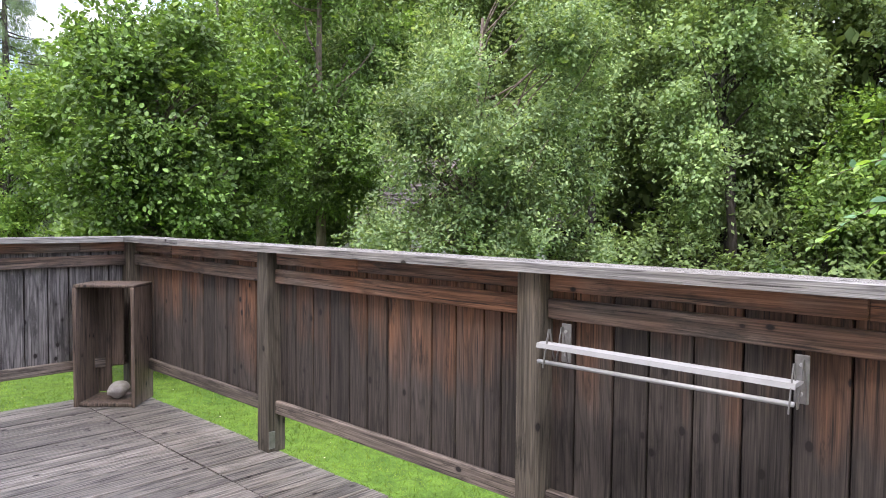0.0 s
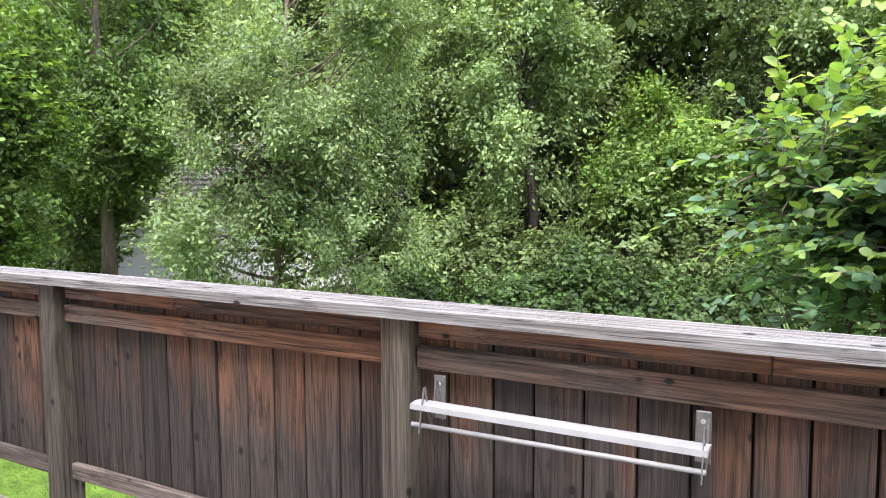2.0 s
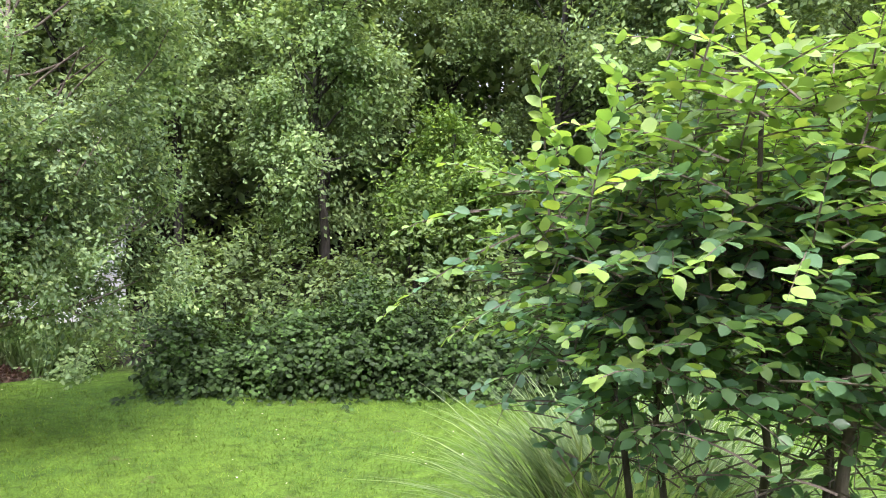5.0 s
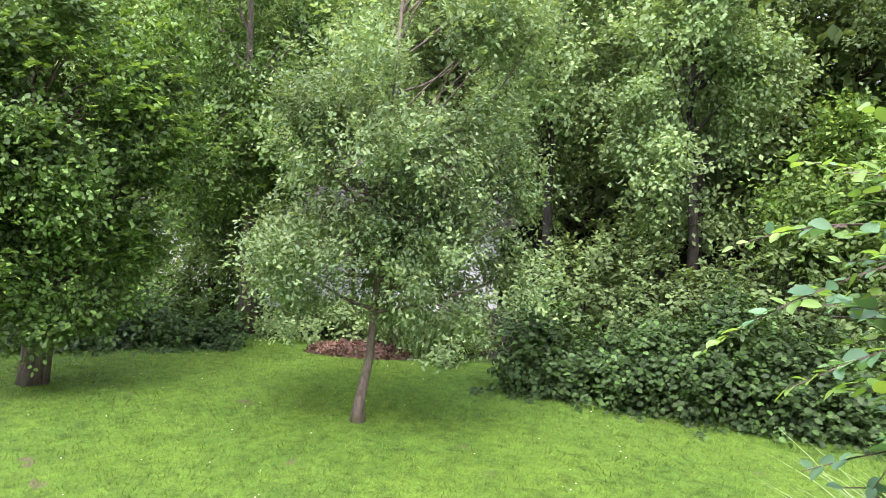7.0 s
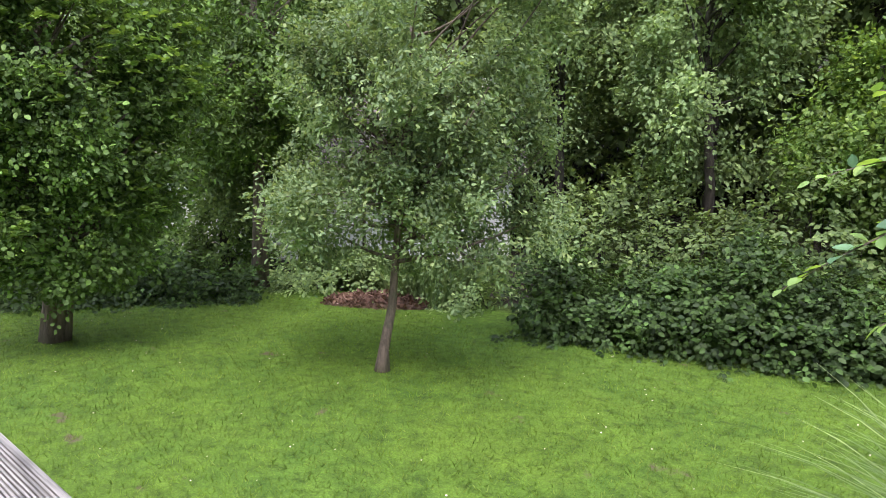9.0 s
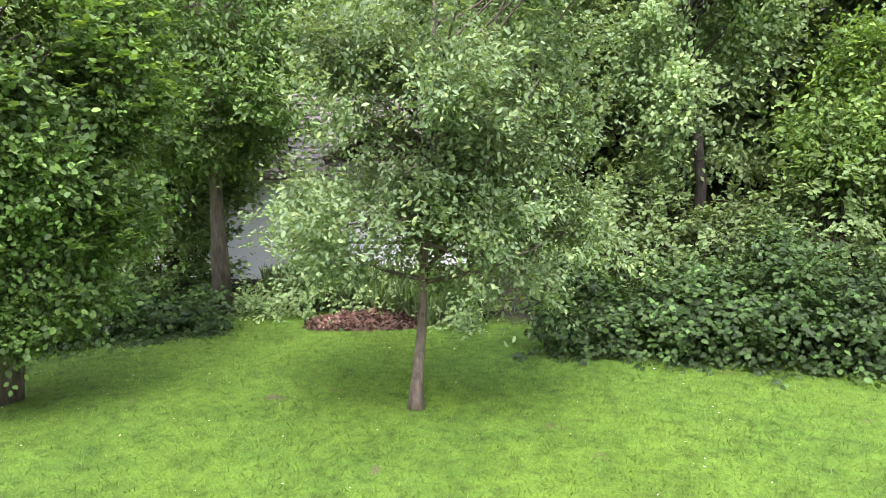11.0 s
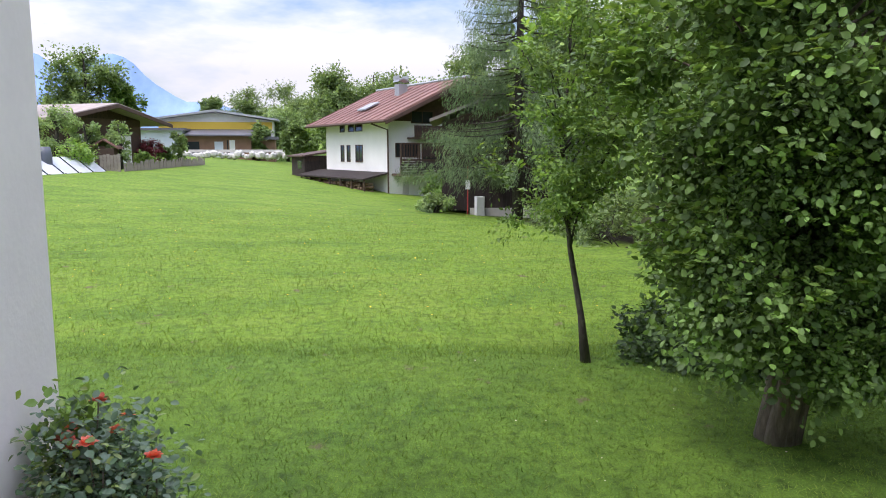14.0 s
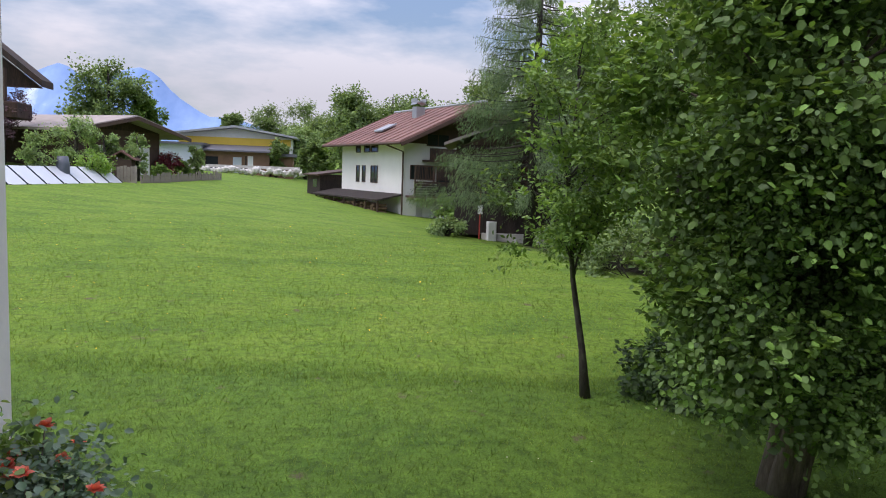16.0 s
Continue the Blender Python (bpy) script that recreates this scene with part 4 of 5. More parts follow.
def bush():
    rng = np.random.default_rng(41)
    o = np.array([4.95, 3.0, LAWN])
    top = empty("shrub", "tall multi-stemmed shrub with bright round green leaves beside the deck", "shrub", m=pose(*o))
    tips = []
    bases = [(4.32, 2.9, 3.8, 3.0), (4.55, 3.1, 4.2, 2.75), (4.68, 2.7, 4.6, 2.6), (5.05, 2.75, 5.15, 2.8), (5.15, 3.1, 5.35, 3.4), (5.35, 2.9, 5.75, 3.0), (5.05, 3.3, 5.0, 3.9), (5.6, 3.2, 6.3, 3.4)]
    for i, (x, y, tx, ty) in enumerate(bases):
        x, tx = x * 0.75 + 1.4, tx + 0.22
        a, b = np.array([x, y, LAWN - 0.08]), np.array([tx, ty, rng.uniform(1.3, 1.6) if tx < 4.5 else rng.uniform(1.7, 2.2)])
        mid = (a + b) / 2 + rng.normal(size=3) * np.array([0.2, 0.15, 0.1])
        pts = [(1 - t) ** 2 * a + 2 * t * (1 - t) * mid + t * t * b + rng.normal(size=3) * 0.016 for t in np.linspace(0, 1, 13)]
        part("stem", Buf().tube([p - o for p in pts], np.linspace(0.05 if i == 3 else 0.027, 0.01, 13), 8).mesh("stem", BARK if i == 3 else BARK_STEM, True), top)
        tips += pts[4:]
    tips = np.array(tips)
    axis = np.array([5.0, 3.0, 0.3])
    twigs = Buf()
    kinds = {False: [[], [], [], []], True: [[], [], [], []]}
    for k in range(2800):
        c = tips[rng.integers(len(tips))]
        if rng.random() > np.clip((c[2] - 0.1) / 0.8, 0.08, 1):
            continue
        d = rng.normal(size=3) * np.array([1, 1, 0.5])
        d /= np.linalg.norm(d)
        d[2] = abs(d[2]) * 0.6 + 0.12 if rng.random() < 0.6 and c[2] > 0.4 else d[2]
        L = rng.uniform(0.3, 0.72) * (0.6 if c[2] < 0.4 else 1)
        if rng.random() < 0.16 and c[2] > 1.0:
            d, L = np.array([rng.normal() * 0.3, rng.normal() * 0.3, 1.0]), rng.uniform(0.4, 0.9)
        c = c + rng.normal(size=3) * np.array([0.22, 0.22, 0.14])
        pts = [c + d * L * t + np.array([0, 0, -0.2 * L * t * t]) for t in np.linspace(0, 1, 5)]
        twigs.tube([p - o for p in pts], np.linspace(0.006, 0.002, 5), 3)
        n = int(L * 28)
        t = np.linspace(0.12, 1, n)
        side = np.cross(d, [0, 0, 1.0])
        side /= np.linalg.norm(side) + 1e-6
        sg = np.where(np.arange(n) % 2, 1, -1)[:, None]
        pp = c + np.outer(t, d * L) + np.outer(t * t, [0, 0, -0.2 * L])
        out = pp - axis
        out /= np.linalg.norm(out, axis=1, keepdims=True)
        aa = d * 0.5 + side * sg * 0.7 + rng.normal(size=(n, 3)) * 0.3 + out * 0.25
        aa[:, 2] -= 0.3
        bright = (t > 0.8) & (pp[:, 2] > 0.9) | (pp[:, 2] + rng.normal(size=n) * 0.3 > 1.7)
        arr = (pp - o, aa, rng.normal(size=(n, 3)) * 0.4 + np.array([0, 0, 0.8]) + out * 0.5, rng.uniform(0.065, 0.115, n) * (1 - 0.3 * t))
        keep = (pp[:, 2] > np.where(pp[:, 0] < 4.4, 0.55, 0.85) + rng.normal(size=n) * 0.18) | (rng.random(n) < 0.2)
        for flag in (False, True):
            for lst, v in zip(kinds[flag], arr):
                lst.append(v[(bright == flag) & keep])
    tagged(part("twig_growth", twigs.mesh("twig_growth", BARK), top), kind="stuff")
    for flag, nm, mt, lb in ((False, "foliage", LEAF_BUSH, ""), (True, "young_foliage", LEAF_SHOOT, "bright yellow-green young leaves")):
        pos, along, up, size = map(np.concatenate, kinds[flag])
        tagged(part(nm, leaf_mesh(nm, pos, along, up, size, mt, LEAF_ROUND), top, lb), kind="stuff")


bush()


def long_grass():
    rng = np.random.default_rng(51)
    top = empty("ornamental_grass", "clump of long arching pale green grass on the lawn", "grass", m=pose(4.5, 4.9, float(ground_z(np.array(4.5), np.array(4.9)))))
    n = 1700
    a, r = rng.uniform(0, 2 * math.pi, n), rng.random(n) ** 0.5
    x, y = np.cos(a) * r * 0.55, np.sin(a) * r * 0.45
    L = rng.uniform(1.1, 2.1, n)
    out = np.stack([np.cos(a), np.sin(a), np.zeros(n)], -1) * (0.05 + 0.2 * r)[:, None] + rng.normal(size=(n, 3)) * 0.24
    out[:, 2] = 1
    out /= np.linalg.norm(out, axis=1, keepdims=True)
    K = 7
    t = np.linspace(0, 1, K)
    hor = out.copy()
    hor[:, 2] = 0
    hor /= np.linalg.norm(hor, axis=1, keepdims=True) + 1e-6
    base = np.stack([x, y, np.zeros(n)], -1)
    bend = rng.uniform(0.1, 0.55, n)
    P = base[:, None] + out[:, None] * (L[:, None] * t)[..., None] + hor[:, None] * ((L * bend)[:, None] * t ** 2)[..., None]
    P[..., 2] -= (L * bend * 0.75)[:, None] * t ** 2.4
    side = np.cross(hor, [0, 0, 1.0])
    w = 0.016 * (1 - t ** 2) + 0.0008
    V = np.stack([P - side[:, None] * w[None, :, None], P + side[:, None] * w[None, :, None]], 2).reshape(-1, 3)
    i = np.arange(n)[:, None] * 2 * K + np.arange(K - 1)[None] * 2
    F = np.stack([i, i + 1, i + 3, i + 2], -1).reshape(-1, 4)
    part("blades", Buf().add(V, F.tolist()).mesh("blades", REED), top)


long_grass()

# ---- lawn edge details ----
def leaf_pile():
    rng = np.random.default_rng(61)
    cx, cy = -6.2, 9.0
    top = empty("garden_waste_pile", "heap of rusty brown dead leaves and clods", "compost heap", m=pose(cx, cy, float(ground_z(np.array(cx), np.array(cy)))))
    xs, ys = np.linspace(-1, 1, 26), np.linspace(-1, 1, 22)
    v, f = [], []
    for y in ys:
        for x in xs:
            r = math.hypot(x, y)
            h = max(0.0, 1 - r * r) ** 0.7 * 0.15 + 0.07 * noise.noise(Vector((x * 4, y * 4, 1))) * max(0, 1 - r)
            v.append((x * 1.15 * 0.77 - y * 0.55 * 0.63, x * 1.15 * 0.63 + y * 0.55 * 0.77, h - 0.03))
    w = len(xs)
    f = [(j * w + i, j * w + i + 1, (j + 1) * w + i + 1, (j + 1) * w + i) for j in range(len(ys) - 1) for i in range(w - 1)]
    soil = plain("dead_leaf_litter", (0.13, 0.085, 0.055), 0.95, 0, 0.55, 9, 1.0)
    part("mound", Buf().add(v, f).mesh("mound", soil, True), top)
    litter = leafy("dead_leaf", (0.07, 0.05, 0.036), (0.15, 0.105, 0.075), 0.8, 0.2, 0.15, young=(0.2, 0.155, 0.11))
    n = 1500
    a, r = rng.uniform(0, 2 * math.pi, n), rng.random(n) ** 0.5
    x, y = np.cos(a) * r, np.sin(a) * r
    pos = np.stack([x * 1.15 * 0.77 - y * 0.55 * 0.63, x * 1.15 * 0.63 + y * 0.55 * 0.77, (1 - r * r) ** 0.7 * 0.15 + rng.uniform(-0.01, 0.05, n)], -1)
    tagged(part("dead_leaves", leaf_mesh("dead_leaves", pos, rng.normal(size=(n, 3)), rng.normal(size=(n, 3)) * 0.6 + np.array([0, 0, 1.0]), rng.uniform(0.05, 0.12, n), litter), top), kind="stuff")


leaf_pile()


def reeds():
    rng = np.random.default_rng(62)
    n = 3000
    x, y = rng.uniform(-9.6, -5.2, n), rng.uniform(9.4, 11.0, n)
    pos = np.stack([x, y, ground_z(x, y)], -1)
    along = rng.normal(size=(n, 3)) * 0.3
    along[:, 2] = 1
    me = leaf_mesh("tall_reeds", pos, along, rng.normal(size=(n, 3)) + np.array([0, 0, 0.01]), rng.uniform(0.3, 0.9, n), REED, LEAF_FULL, 0.06)
    tagged(new("tall_reeds", me), "tall pale green reedy stalks in front of the white outbuilding", "reeds", kind="stuff")


reeds()


def rose_bush():
    rng = np.random.default_rng(63)
    o = np.array([-4.78, -2.7, float(ground_z(np.array(-4.78), np.array(-2.7)))])
    top = empty("rose_bush", "rose bush with coral red blooms against the white wall", "rose bush", m=pose(*o))
    leaf_m = leafy("rose_leaf", (0.06, 0.13, 0.07), (0.125, 0.235, 0.125), 0.4, 0.6, 0.3, young=(0.22, 0.33, 0.08))
    petal = leafy("rose_petal", (0.55, 0.11, 0.07), (0.68, 0.24, 0.16), 0.6, 0.3, 0.35, young=(0.8, 0.35, 0.25))
    tips = []
    for k in range(20):
        tip = np.array([rng.normal() * 0.2, rng.normal() * 0.15, rng.uniform(1.3, 1.75)])
        b = Buf()
        limbs(b, rng, (rng.normal() * 0.06, rng.normal() * 0.06, -0.03), [tip], 0.012, 0.004, 0.07)
        part("cane", b.mesh("cane", BARK), top)
        tips.append(tip)
    t = np.array(tips)
    n = 7200
    base = t[rng.integers(len(t), size=n)]
    u = rng.uniform(0.45, 1.03, n)[:, None]
    pos = base * u + rng.normal(size=(n, 3)) * np.array([0.13, 0.12, 0.08])
    along = rng.normal(size=(n, 3))
    along[:, 2] = along[:, 2] * 0.5 - 0.15
    tagged(part("foliage", leaf_mesh("foliage", pos, along, rng.normal(size=(n, 3)) * 0.35 + np.array([0, 0, 1.0]), rng.uniform(0.03, 0.066, n), leaf_m, LEAF_FULL), top), kind="stuff")
    m = 500
    sp = np.array([-0.12, -0.16, 1.45]) + rng.normal(size=(m, 3)) * np.array([0.12, 0.07, 0.13])
    sa = rng.normal(size=(m, 3)) * 0.6 + np.array([0, 0, 0.6])
    tagged(part("shoot_growth", leaf_mesh("shoot_growth", sp, sa, rng.normal(size=(m, 3)) * 0.4 + np.array([0, 0, 1.0]), rng.uniform(0.035, 0.075, m), LEAF_SHOOT, LEAF_FULL), top, "yellow-green young shoots"), kind="stuff")
    for k, tip in enumerate(sorted(tips, key=lambda p: -p[2])[:9]):
        m = 26
        a = np.arange(m) * 2.4
        lay = np.arange(m) / m
        way = np.stack([np.cos(a) * (0.35 + lay), np.sin(a) * (0.35 + lay), 1.1 - lay * 1.1], -1)
        p = np.tile(tip, (m, 1)) + np.stack([np.cos(a) * 0.006, np.sin(a) * 0.006, lay * 0.0], -1)
        part("bloom", leaf_mesh("bloom", p, way, np.stack([-np.cos(a), -np.sin(a), np.full(m, 0.8)], -1), rng.uniform(0.026, 0.05, m), petal, LEAF_ROUND, 1.2), top, "coral red rose bloom")


rose_bush()

# ---- white outbuilding behind the tall tree ----
TILE_GREY = plain("grey_roof_tile", (0.20, 0.17, 0.16), 0.85, 0, 0.25, 6, 0.4)
TILE_RED = plain("faded_red_sheet_roof", (0.20, 0.10, 0.083), 0.75, 0, 0.25, 0.8, 0.2)
WHITE_FAR = plain("white_limewash", (0.78, 0.77, 0.74), 0.9, 0, 0.06, 0.6, 0.15)
GLASS_DARK = plain("dark_window_glass", (0.03, 0.035, 0.04), 0.08, 0, 0.1, 1, 0.0)
FRAME_WHITE = plain("white_window_frame", (0.7, 0.7, 0.7), 0.5, 0, 0.05, 2, 0.0)
FRAME_BROWN = plain("brown_timber_trim", (0.075, 0.042, 0.03), 0.75, 0, 0.25, 3, 0.2)
ZINC = plain("zinc_sheet", (0.42, 0.43, 0.45), 0.4, 0.7, 0.12, 2, 0.05)
CONCRETE = plain("pale_concrete", (0.50, 0.48, 0.45), 0.9, 0, 0.15, 2, 0.3)


def slab(prof, x0, x1, axis=1):
    """A prism: a closed profile drawn out along local x (axis 1: profile in y, z) or along local y (axis 0: profile in x, z)."""
    k = len(prof)
    v = [((e, p, z) if axis else (p, e, z)) for e in (x0, x1) for p, z in prof]
    return Buf().add(v, [(i, (i + 1) % k, k + (i + 1) % k, k + i) for i in range(k)] + [tuple(range(k))[::-1], tuple(range(k, 2 * k))])


def outbuilding():
    g = empty("outbuilding", "low white outbuilding with grey tiled roof and dark timber gable", "outbuilding", m=pose(-10.58, 12.34, 0, 0, 0, 39.4))
    part("wall", Buf().box(-5.6, 3.9, 0, 6, -1.9, 0.86).mesh("wall", WHITE_FAR), g)
    part("ledge", Buf().box(-5.6, 3.9, -0.03, 0.0, 0.08, 0.12).mesh("ledge", CONCRETE), g)
    # main roof slopes up from the front eave, with a small gable cut into it
    roof = part("roof", slab([(-0.45, 0.86), (3.2, 3.0), (6.6, 0.86), (6.6, 1.0), (3.2, 3.14), (-0.45, 1.0)], -6.0, 4.3).mesh("roof", TILE_GREY), g)
    for k in range(15):
        y, z = -0.42 + k * 0.245, 1.01 + k * 0.1435
        pts = [(-6.0 + i * 0.15, y + (0.0 if i % 2 else 0.02), z + (0.02 if i % 2 else 0.055)) for i in range(69)]
        part("tile_course", Buf().tube(pts, [0.032] * len(pts), 4).mesh("tile_course", TILE_GREY), roof)
    gab = part("gable", slab([(0.55, 0.86), (2.75, 0.86), (2.75, 1.5), (1.64, 2.15), (0.55, 1.5)], -0.02, 2.4, 0).mesh("gable", WOOD_DARK), g, "dark timber gable")
    for s in (-1, 1):
        x0, x1 = 1.64, 1.64 + s * 1.55
        pr = [(x0, 2.2), (x1, 1.28), (x1, 1.42), (x0, 2.36)]
        part("barge_board", slab(pr if s > 0 else pr[::-1], -0.55, 2.6, 0).mesh("barge_board", FRAME_BROWN), g)
    part("downpipe", Buf().tube([(0, -0.08, 0.9), (0, -0.08, -1.6)], [0.045, 0.045], 8).mesh("downpipe", FRAME_BROWN, True), g, "dark metal downpipe")
    part("gutter", Buf().tube([(-5.9, -0.5, 0.92), (0.2, -0.5, 0.92)], [0.06, 0.06], 8).mesh("gutter", FRAME_BROWN, True), g)
    part("chimney", Buf().box(3.0, 3.5, 2.6, 3.1, 2.3, 3.6).mesh("chimney", WHITE_FAR), g)


outbuilding()


# ---- chalet beyond the meadow ----
def window(parent, x0, x1, z0, z1, face, normal_axis, depth=0.08, bars=1):
    """A window set in a wall: a frame standing slightly proud, panes behind it."""
    w = empty("window", "", "")
    w.parent = parent
    def bx(name, a0, a1, c0, c1, d0, d1, mt):
        lo, hi = sorted((face + d0, face + d1))
        dims = (a0, a1, lo, hi, c0, c1) if normal_axis == 1 else (lo, hi, a0, a1, c0, c1)
        part(name, Buf().box(*dims).mesh(name, mt), w)
    bx("pane", x0, x1, z0, z1, -0.012, 0.02, GLASS_DARK)
    t = 0.06
    for a0, a1, c0, c1 in ((x0 - t, x0, z0 - t, z1 + t), (x1, x1 + t, z0 - t, z1 + t), (x0, x1, z1, z1 + t), (x0, x1, z0 - t, z0)):
        bx("frame", a0, a1, c0, c1, -0.05, 0.02, FRAME_BROWN)
    for k in range(bars):
        m = x0 + (x1 - x0) * (k + 1) / (bars + 1)
        bx("glazing_bar", m - 0.02, m + 0.02, z0, z1, -0.035, -0.014, FRAME_BROWN)
    return w


def chalet():
    h = empty("chalet", "white alpine house with faded red roof and brown balcony", "house", m=pose(-48.6, 3.57, 0, 0, 0, 111.5))
    part("wall", Buf().box(0, 10.4, 0, 10.6, -2.6, 3.7).mesh("wall", WHITE_FAR), h)
    part("gable", slab([(0.02, 3.7), (10.38, 3.7), (5.2, 6.35)], 0.0, 10.6, 0).mesh("gable", FRAME_BROWN), h, "dark timbered gable")
    for s in (-1, 1):
        x0, x1 = 5.2, 5.2 + s * 6.3
        pr = [(x0, 6.42), (x1, 3.52), (x1, 3.72), (x0, 6.66)]
        r = part("roof", slab(pr if s > 0 else pr[::-1], -1.7, 12.0, 0).mesh("roof", TILE_RED), h)
        for k in range(13):
            y = -1.6 + k * 1.1
            part("roof_seam", Buf().tube([(x0 + s * 0.1, y, 6.64), (x1, y, 3.75)], [0.03, 0.03], 4).mesh("roof_seam", TILE_RED), r)
        part("barge_board", slab([(x0, 6.28), (x1, 3.38), (x1, 3.62), (x0, 6.56)] if s > 0 else [(x0, 6.56), (x1, 3.62), (x1, 3.38), (x0, 6.28)], -1.78, -1.7, 0).mesh("barge_board", FRAME_BROWN), h)
    part("ridge_cap", Buf().tube([(5.2, -1.75, 6.68), (5.2, 12.0, 6.68)], [0.12, 0.12], 6).mesh("ridge_cap", ZINC), h)
    ch = part("chimney", Buf().box(3.25, 3.95, 4.5, 5.2, 5.0, 6.6).mesh("chimney", ZINC), h)
    part("chimney_hood", slab([(3.15, 6.75), (3.28, 6.95), (3.6, 7.05), (3.92, 6.95), (4.05, 6.75), (3.92, 6.84), (3.6, 6.93), (3.28, 6.84)], 4.4, 5.3, 0).mesh("chimney_hood", ZINC), ch)
    for x in (3.2, 3.95):
        part("hood_leg", Buf().box(x, x + 0.05, 4.4, 5.3, 6.95, 7.2).mesh("hood_leg", ZINC), ch)
    part("skylight", slab([(0.55, 4.62), (1.7, 5.16), (1.7, 5.26), (0.55, 4.72)], 4.6, 6.0, 0).mesh("skylight", ZINC), h)
    part("gutter", Buf().tube([(-1.15, -1.7, 3.58), (-1.15, 12, 3.58)], [0.08, 0.08], 8).mesh("gutter", FRAME_BROWN), h)
    part("downpipe", Buf().tube([(-1.1, 0.4, 3.5), (-0.12, -0.1, 3.1), (-0.1, -0.1, -1.4)], [0.06] * 3, 8).mesh("downpipe", FRAME_BROWN), h)
    for y0, y1 in ((7.22, 7.7), (6.13, 6.6), (4.02, 5.08)):
        window(h, y0, y1, 0.98, 2.1, 0.0, 0, bars=0 if y1 - y0 < 0.7 else 1)
    for y0, y1 in ((7.1, 7.8), (5.4, 6.3), (4.05, 5.1)):
        window(h, y0, y1, 3.16, 3.58, 0.0, 0, bars=0)
    window(h, 1.75, 3.4, 3.62, 4.35, 0.0, 1)
    window(h, 0.55, 2.3, 1.35, 2.2, 0.0, 1, bars=2)
    window(h, 2.6, 4.6, 0.5, 2.2, 0.0, 1, bars=2)
    # balcony across the gable
    bal = empty("balcony", "", "")
    bal.parent = h
    tagged(bal, "dark brown boarded balcony")
    part("balcony_floor", Buf().box(0.2, 10.0, -1.3, 0, 0.08, 0.22).mesh("balcony_floor", FRAME_BROWN), bal)
    for k in range(6):
        part("balcony_board", Buf().box(0.2, 10.0, -1.32, -1.28, 0.24 + k * 0.16, 0.385 + k * 0.16).mesh("balcony_board", WOOD_DARK), bal)
    for x in np.linspace(0.25, 9.9, 8):
        part("balcony_post", Buf().box(x - 0.05, x + 0.05, -1.28, -1.18, 0.22, 2.2 if x < 3.6 else 1.24).mesh("balcony_post", FRAME_BROWN), bal)
    for k in range(26):
        x = 0.4 + k * 0.12
        s = part("lattice_slat", Buf().box(-0.018, 0.018, -1.25, -1.235, -0.55, 0.55).mesh("lattice_slat", FRAME_BROWN), bal)
        s.matrix_basis = pose(x, 0, 1.7, 0, 38 if k > 9 else 0, 0)
    part("lattice_rail", Buf().box(0.2, 3.6, -1.28, -1.2, 2.16, 2.24).mesh("lattice_rail", FRAME_BROWN), bal)
    up = empty("upper_balcony", "", "")
    up.parent = h
    part("balcony_floor", Buf().box(1.4, 9.0, -1.0, 0, 2.5, 2.62).mesh("balcony_floor", FRAME_BROWN), up)
    part("balcony_board", Buf().box(1.4, 9.0, -1.03, -0.99, 2.62, 3.4).mesh("balcony_board", WOOD_DARK), up)
    part("cellar_door", Buf().box(1.02, 1.5, -0.04, 0.0, -1.36, -0.34).mesh("cellar_door", CONCRETE), h)
    # lean-to wood store along the long wall
    part("lean_to_roof", slab([(-1.9, -0.2), (0, 0.2), (0, 0.3), (-1.9, -0.1)], 0.0, 12.0, 0).mesh("lean_to_roof", WOOD_DARK), h)
    rng = random.Random(9)
    for y in np.linspace(0.2, 11.6, 7):
        part("lean_to_post", Buf().box(-1.8, -1.7, y - 0.05, y + 0.05, -2.2, -0.18).mesh("lean_to_post", FRAME_BROWN), h)
    logs = Buf()
    for k in range(260):
        y, z = rng.uniform(0.5, 11.4), rng.uniform(-1.5, -0.45)
        logs.tube([(-1.6, y, z), (-0.9, y + 0.03, z)], [rng.uniform(0.05, 0.1)] * 2, 6)
    tagged(part("firewood", logs.mesh("firewood", plain("split_firewood", (0.22, 0.14, 0.09), 0.9, 0, 0.5, 4, 0.4)), h, "stacked split firewood"), kind="stuff")
    part("foundation", Buf().box(-1.95, 0.0, 0.0, 12, -2.6, -1.45).mesh("foundation", CONCRETE), h)


chalet()


def shed():
    s = empty("garden_shed", "small black wooden shed with a little window", "shed", m=pose(-48.6, 3.57, 0, 0, 0, 111.5))
    part("body", Buf().box(-1.2, 1.4, 12.3, 15.2, -1.6, 1.35).mesh("body", WOOD_DARK), s)
    part("roof", slab([(-1.5, 1.25), (1.7, 1.7), (1.7, 1.82), (-1.5, 1.37)], 12.0, 15.5, 0).mesh("roof", FRAME_BROWN), s)
    part("window", Buf().box(-1.23, -1.2, 12.9, 13.8, 0.3, 0.95).mesh("window", GLASS_DARK), s)
    part("footing", Buf().box(-1.3, -0.9, 14.8, 15.2, -1.7, -0.9).mesh("footing", CONCRETE), s)


shed()


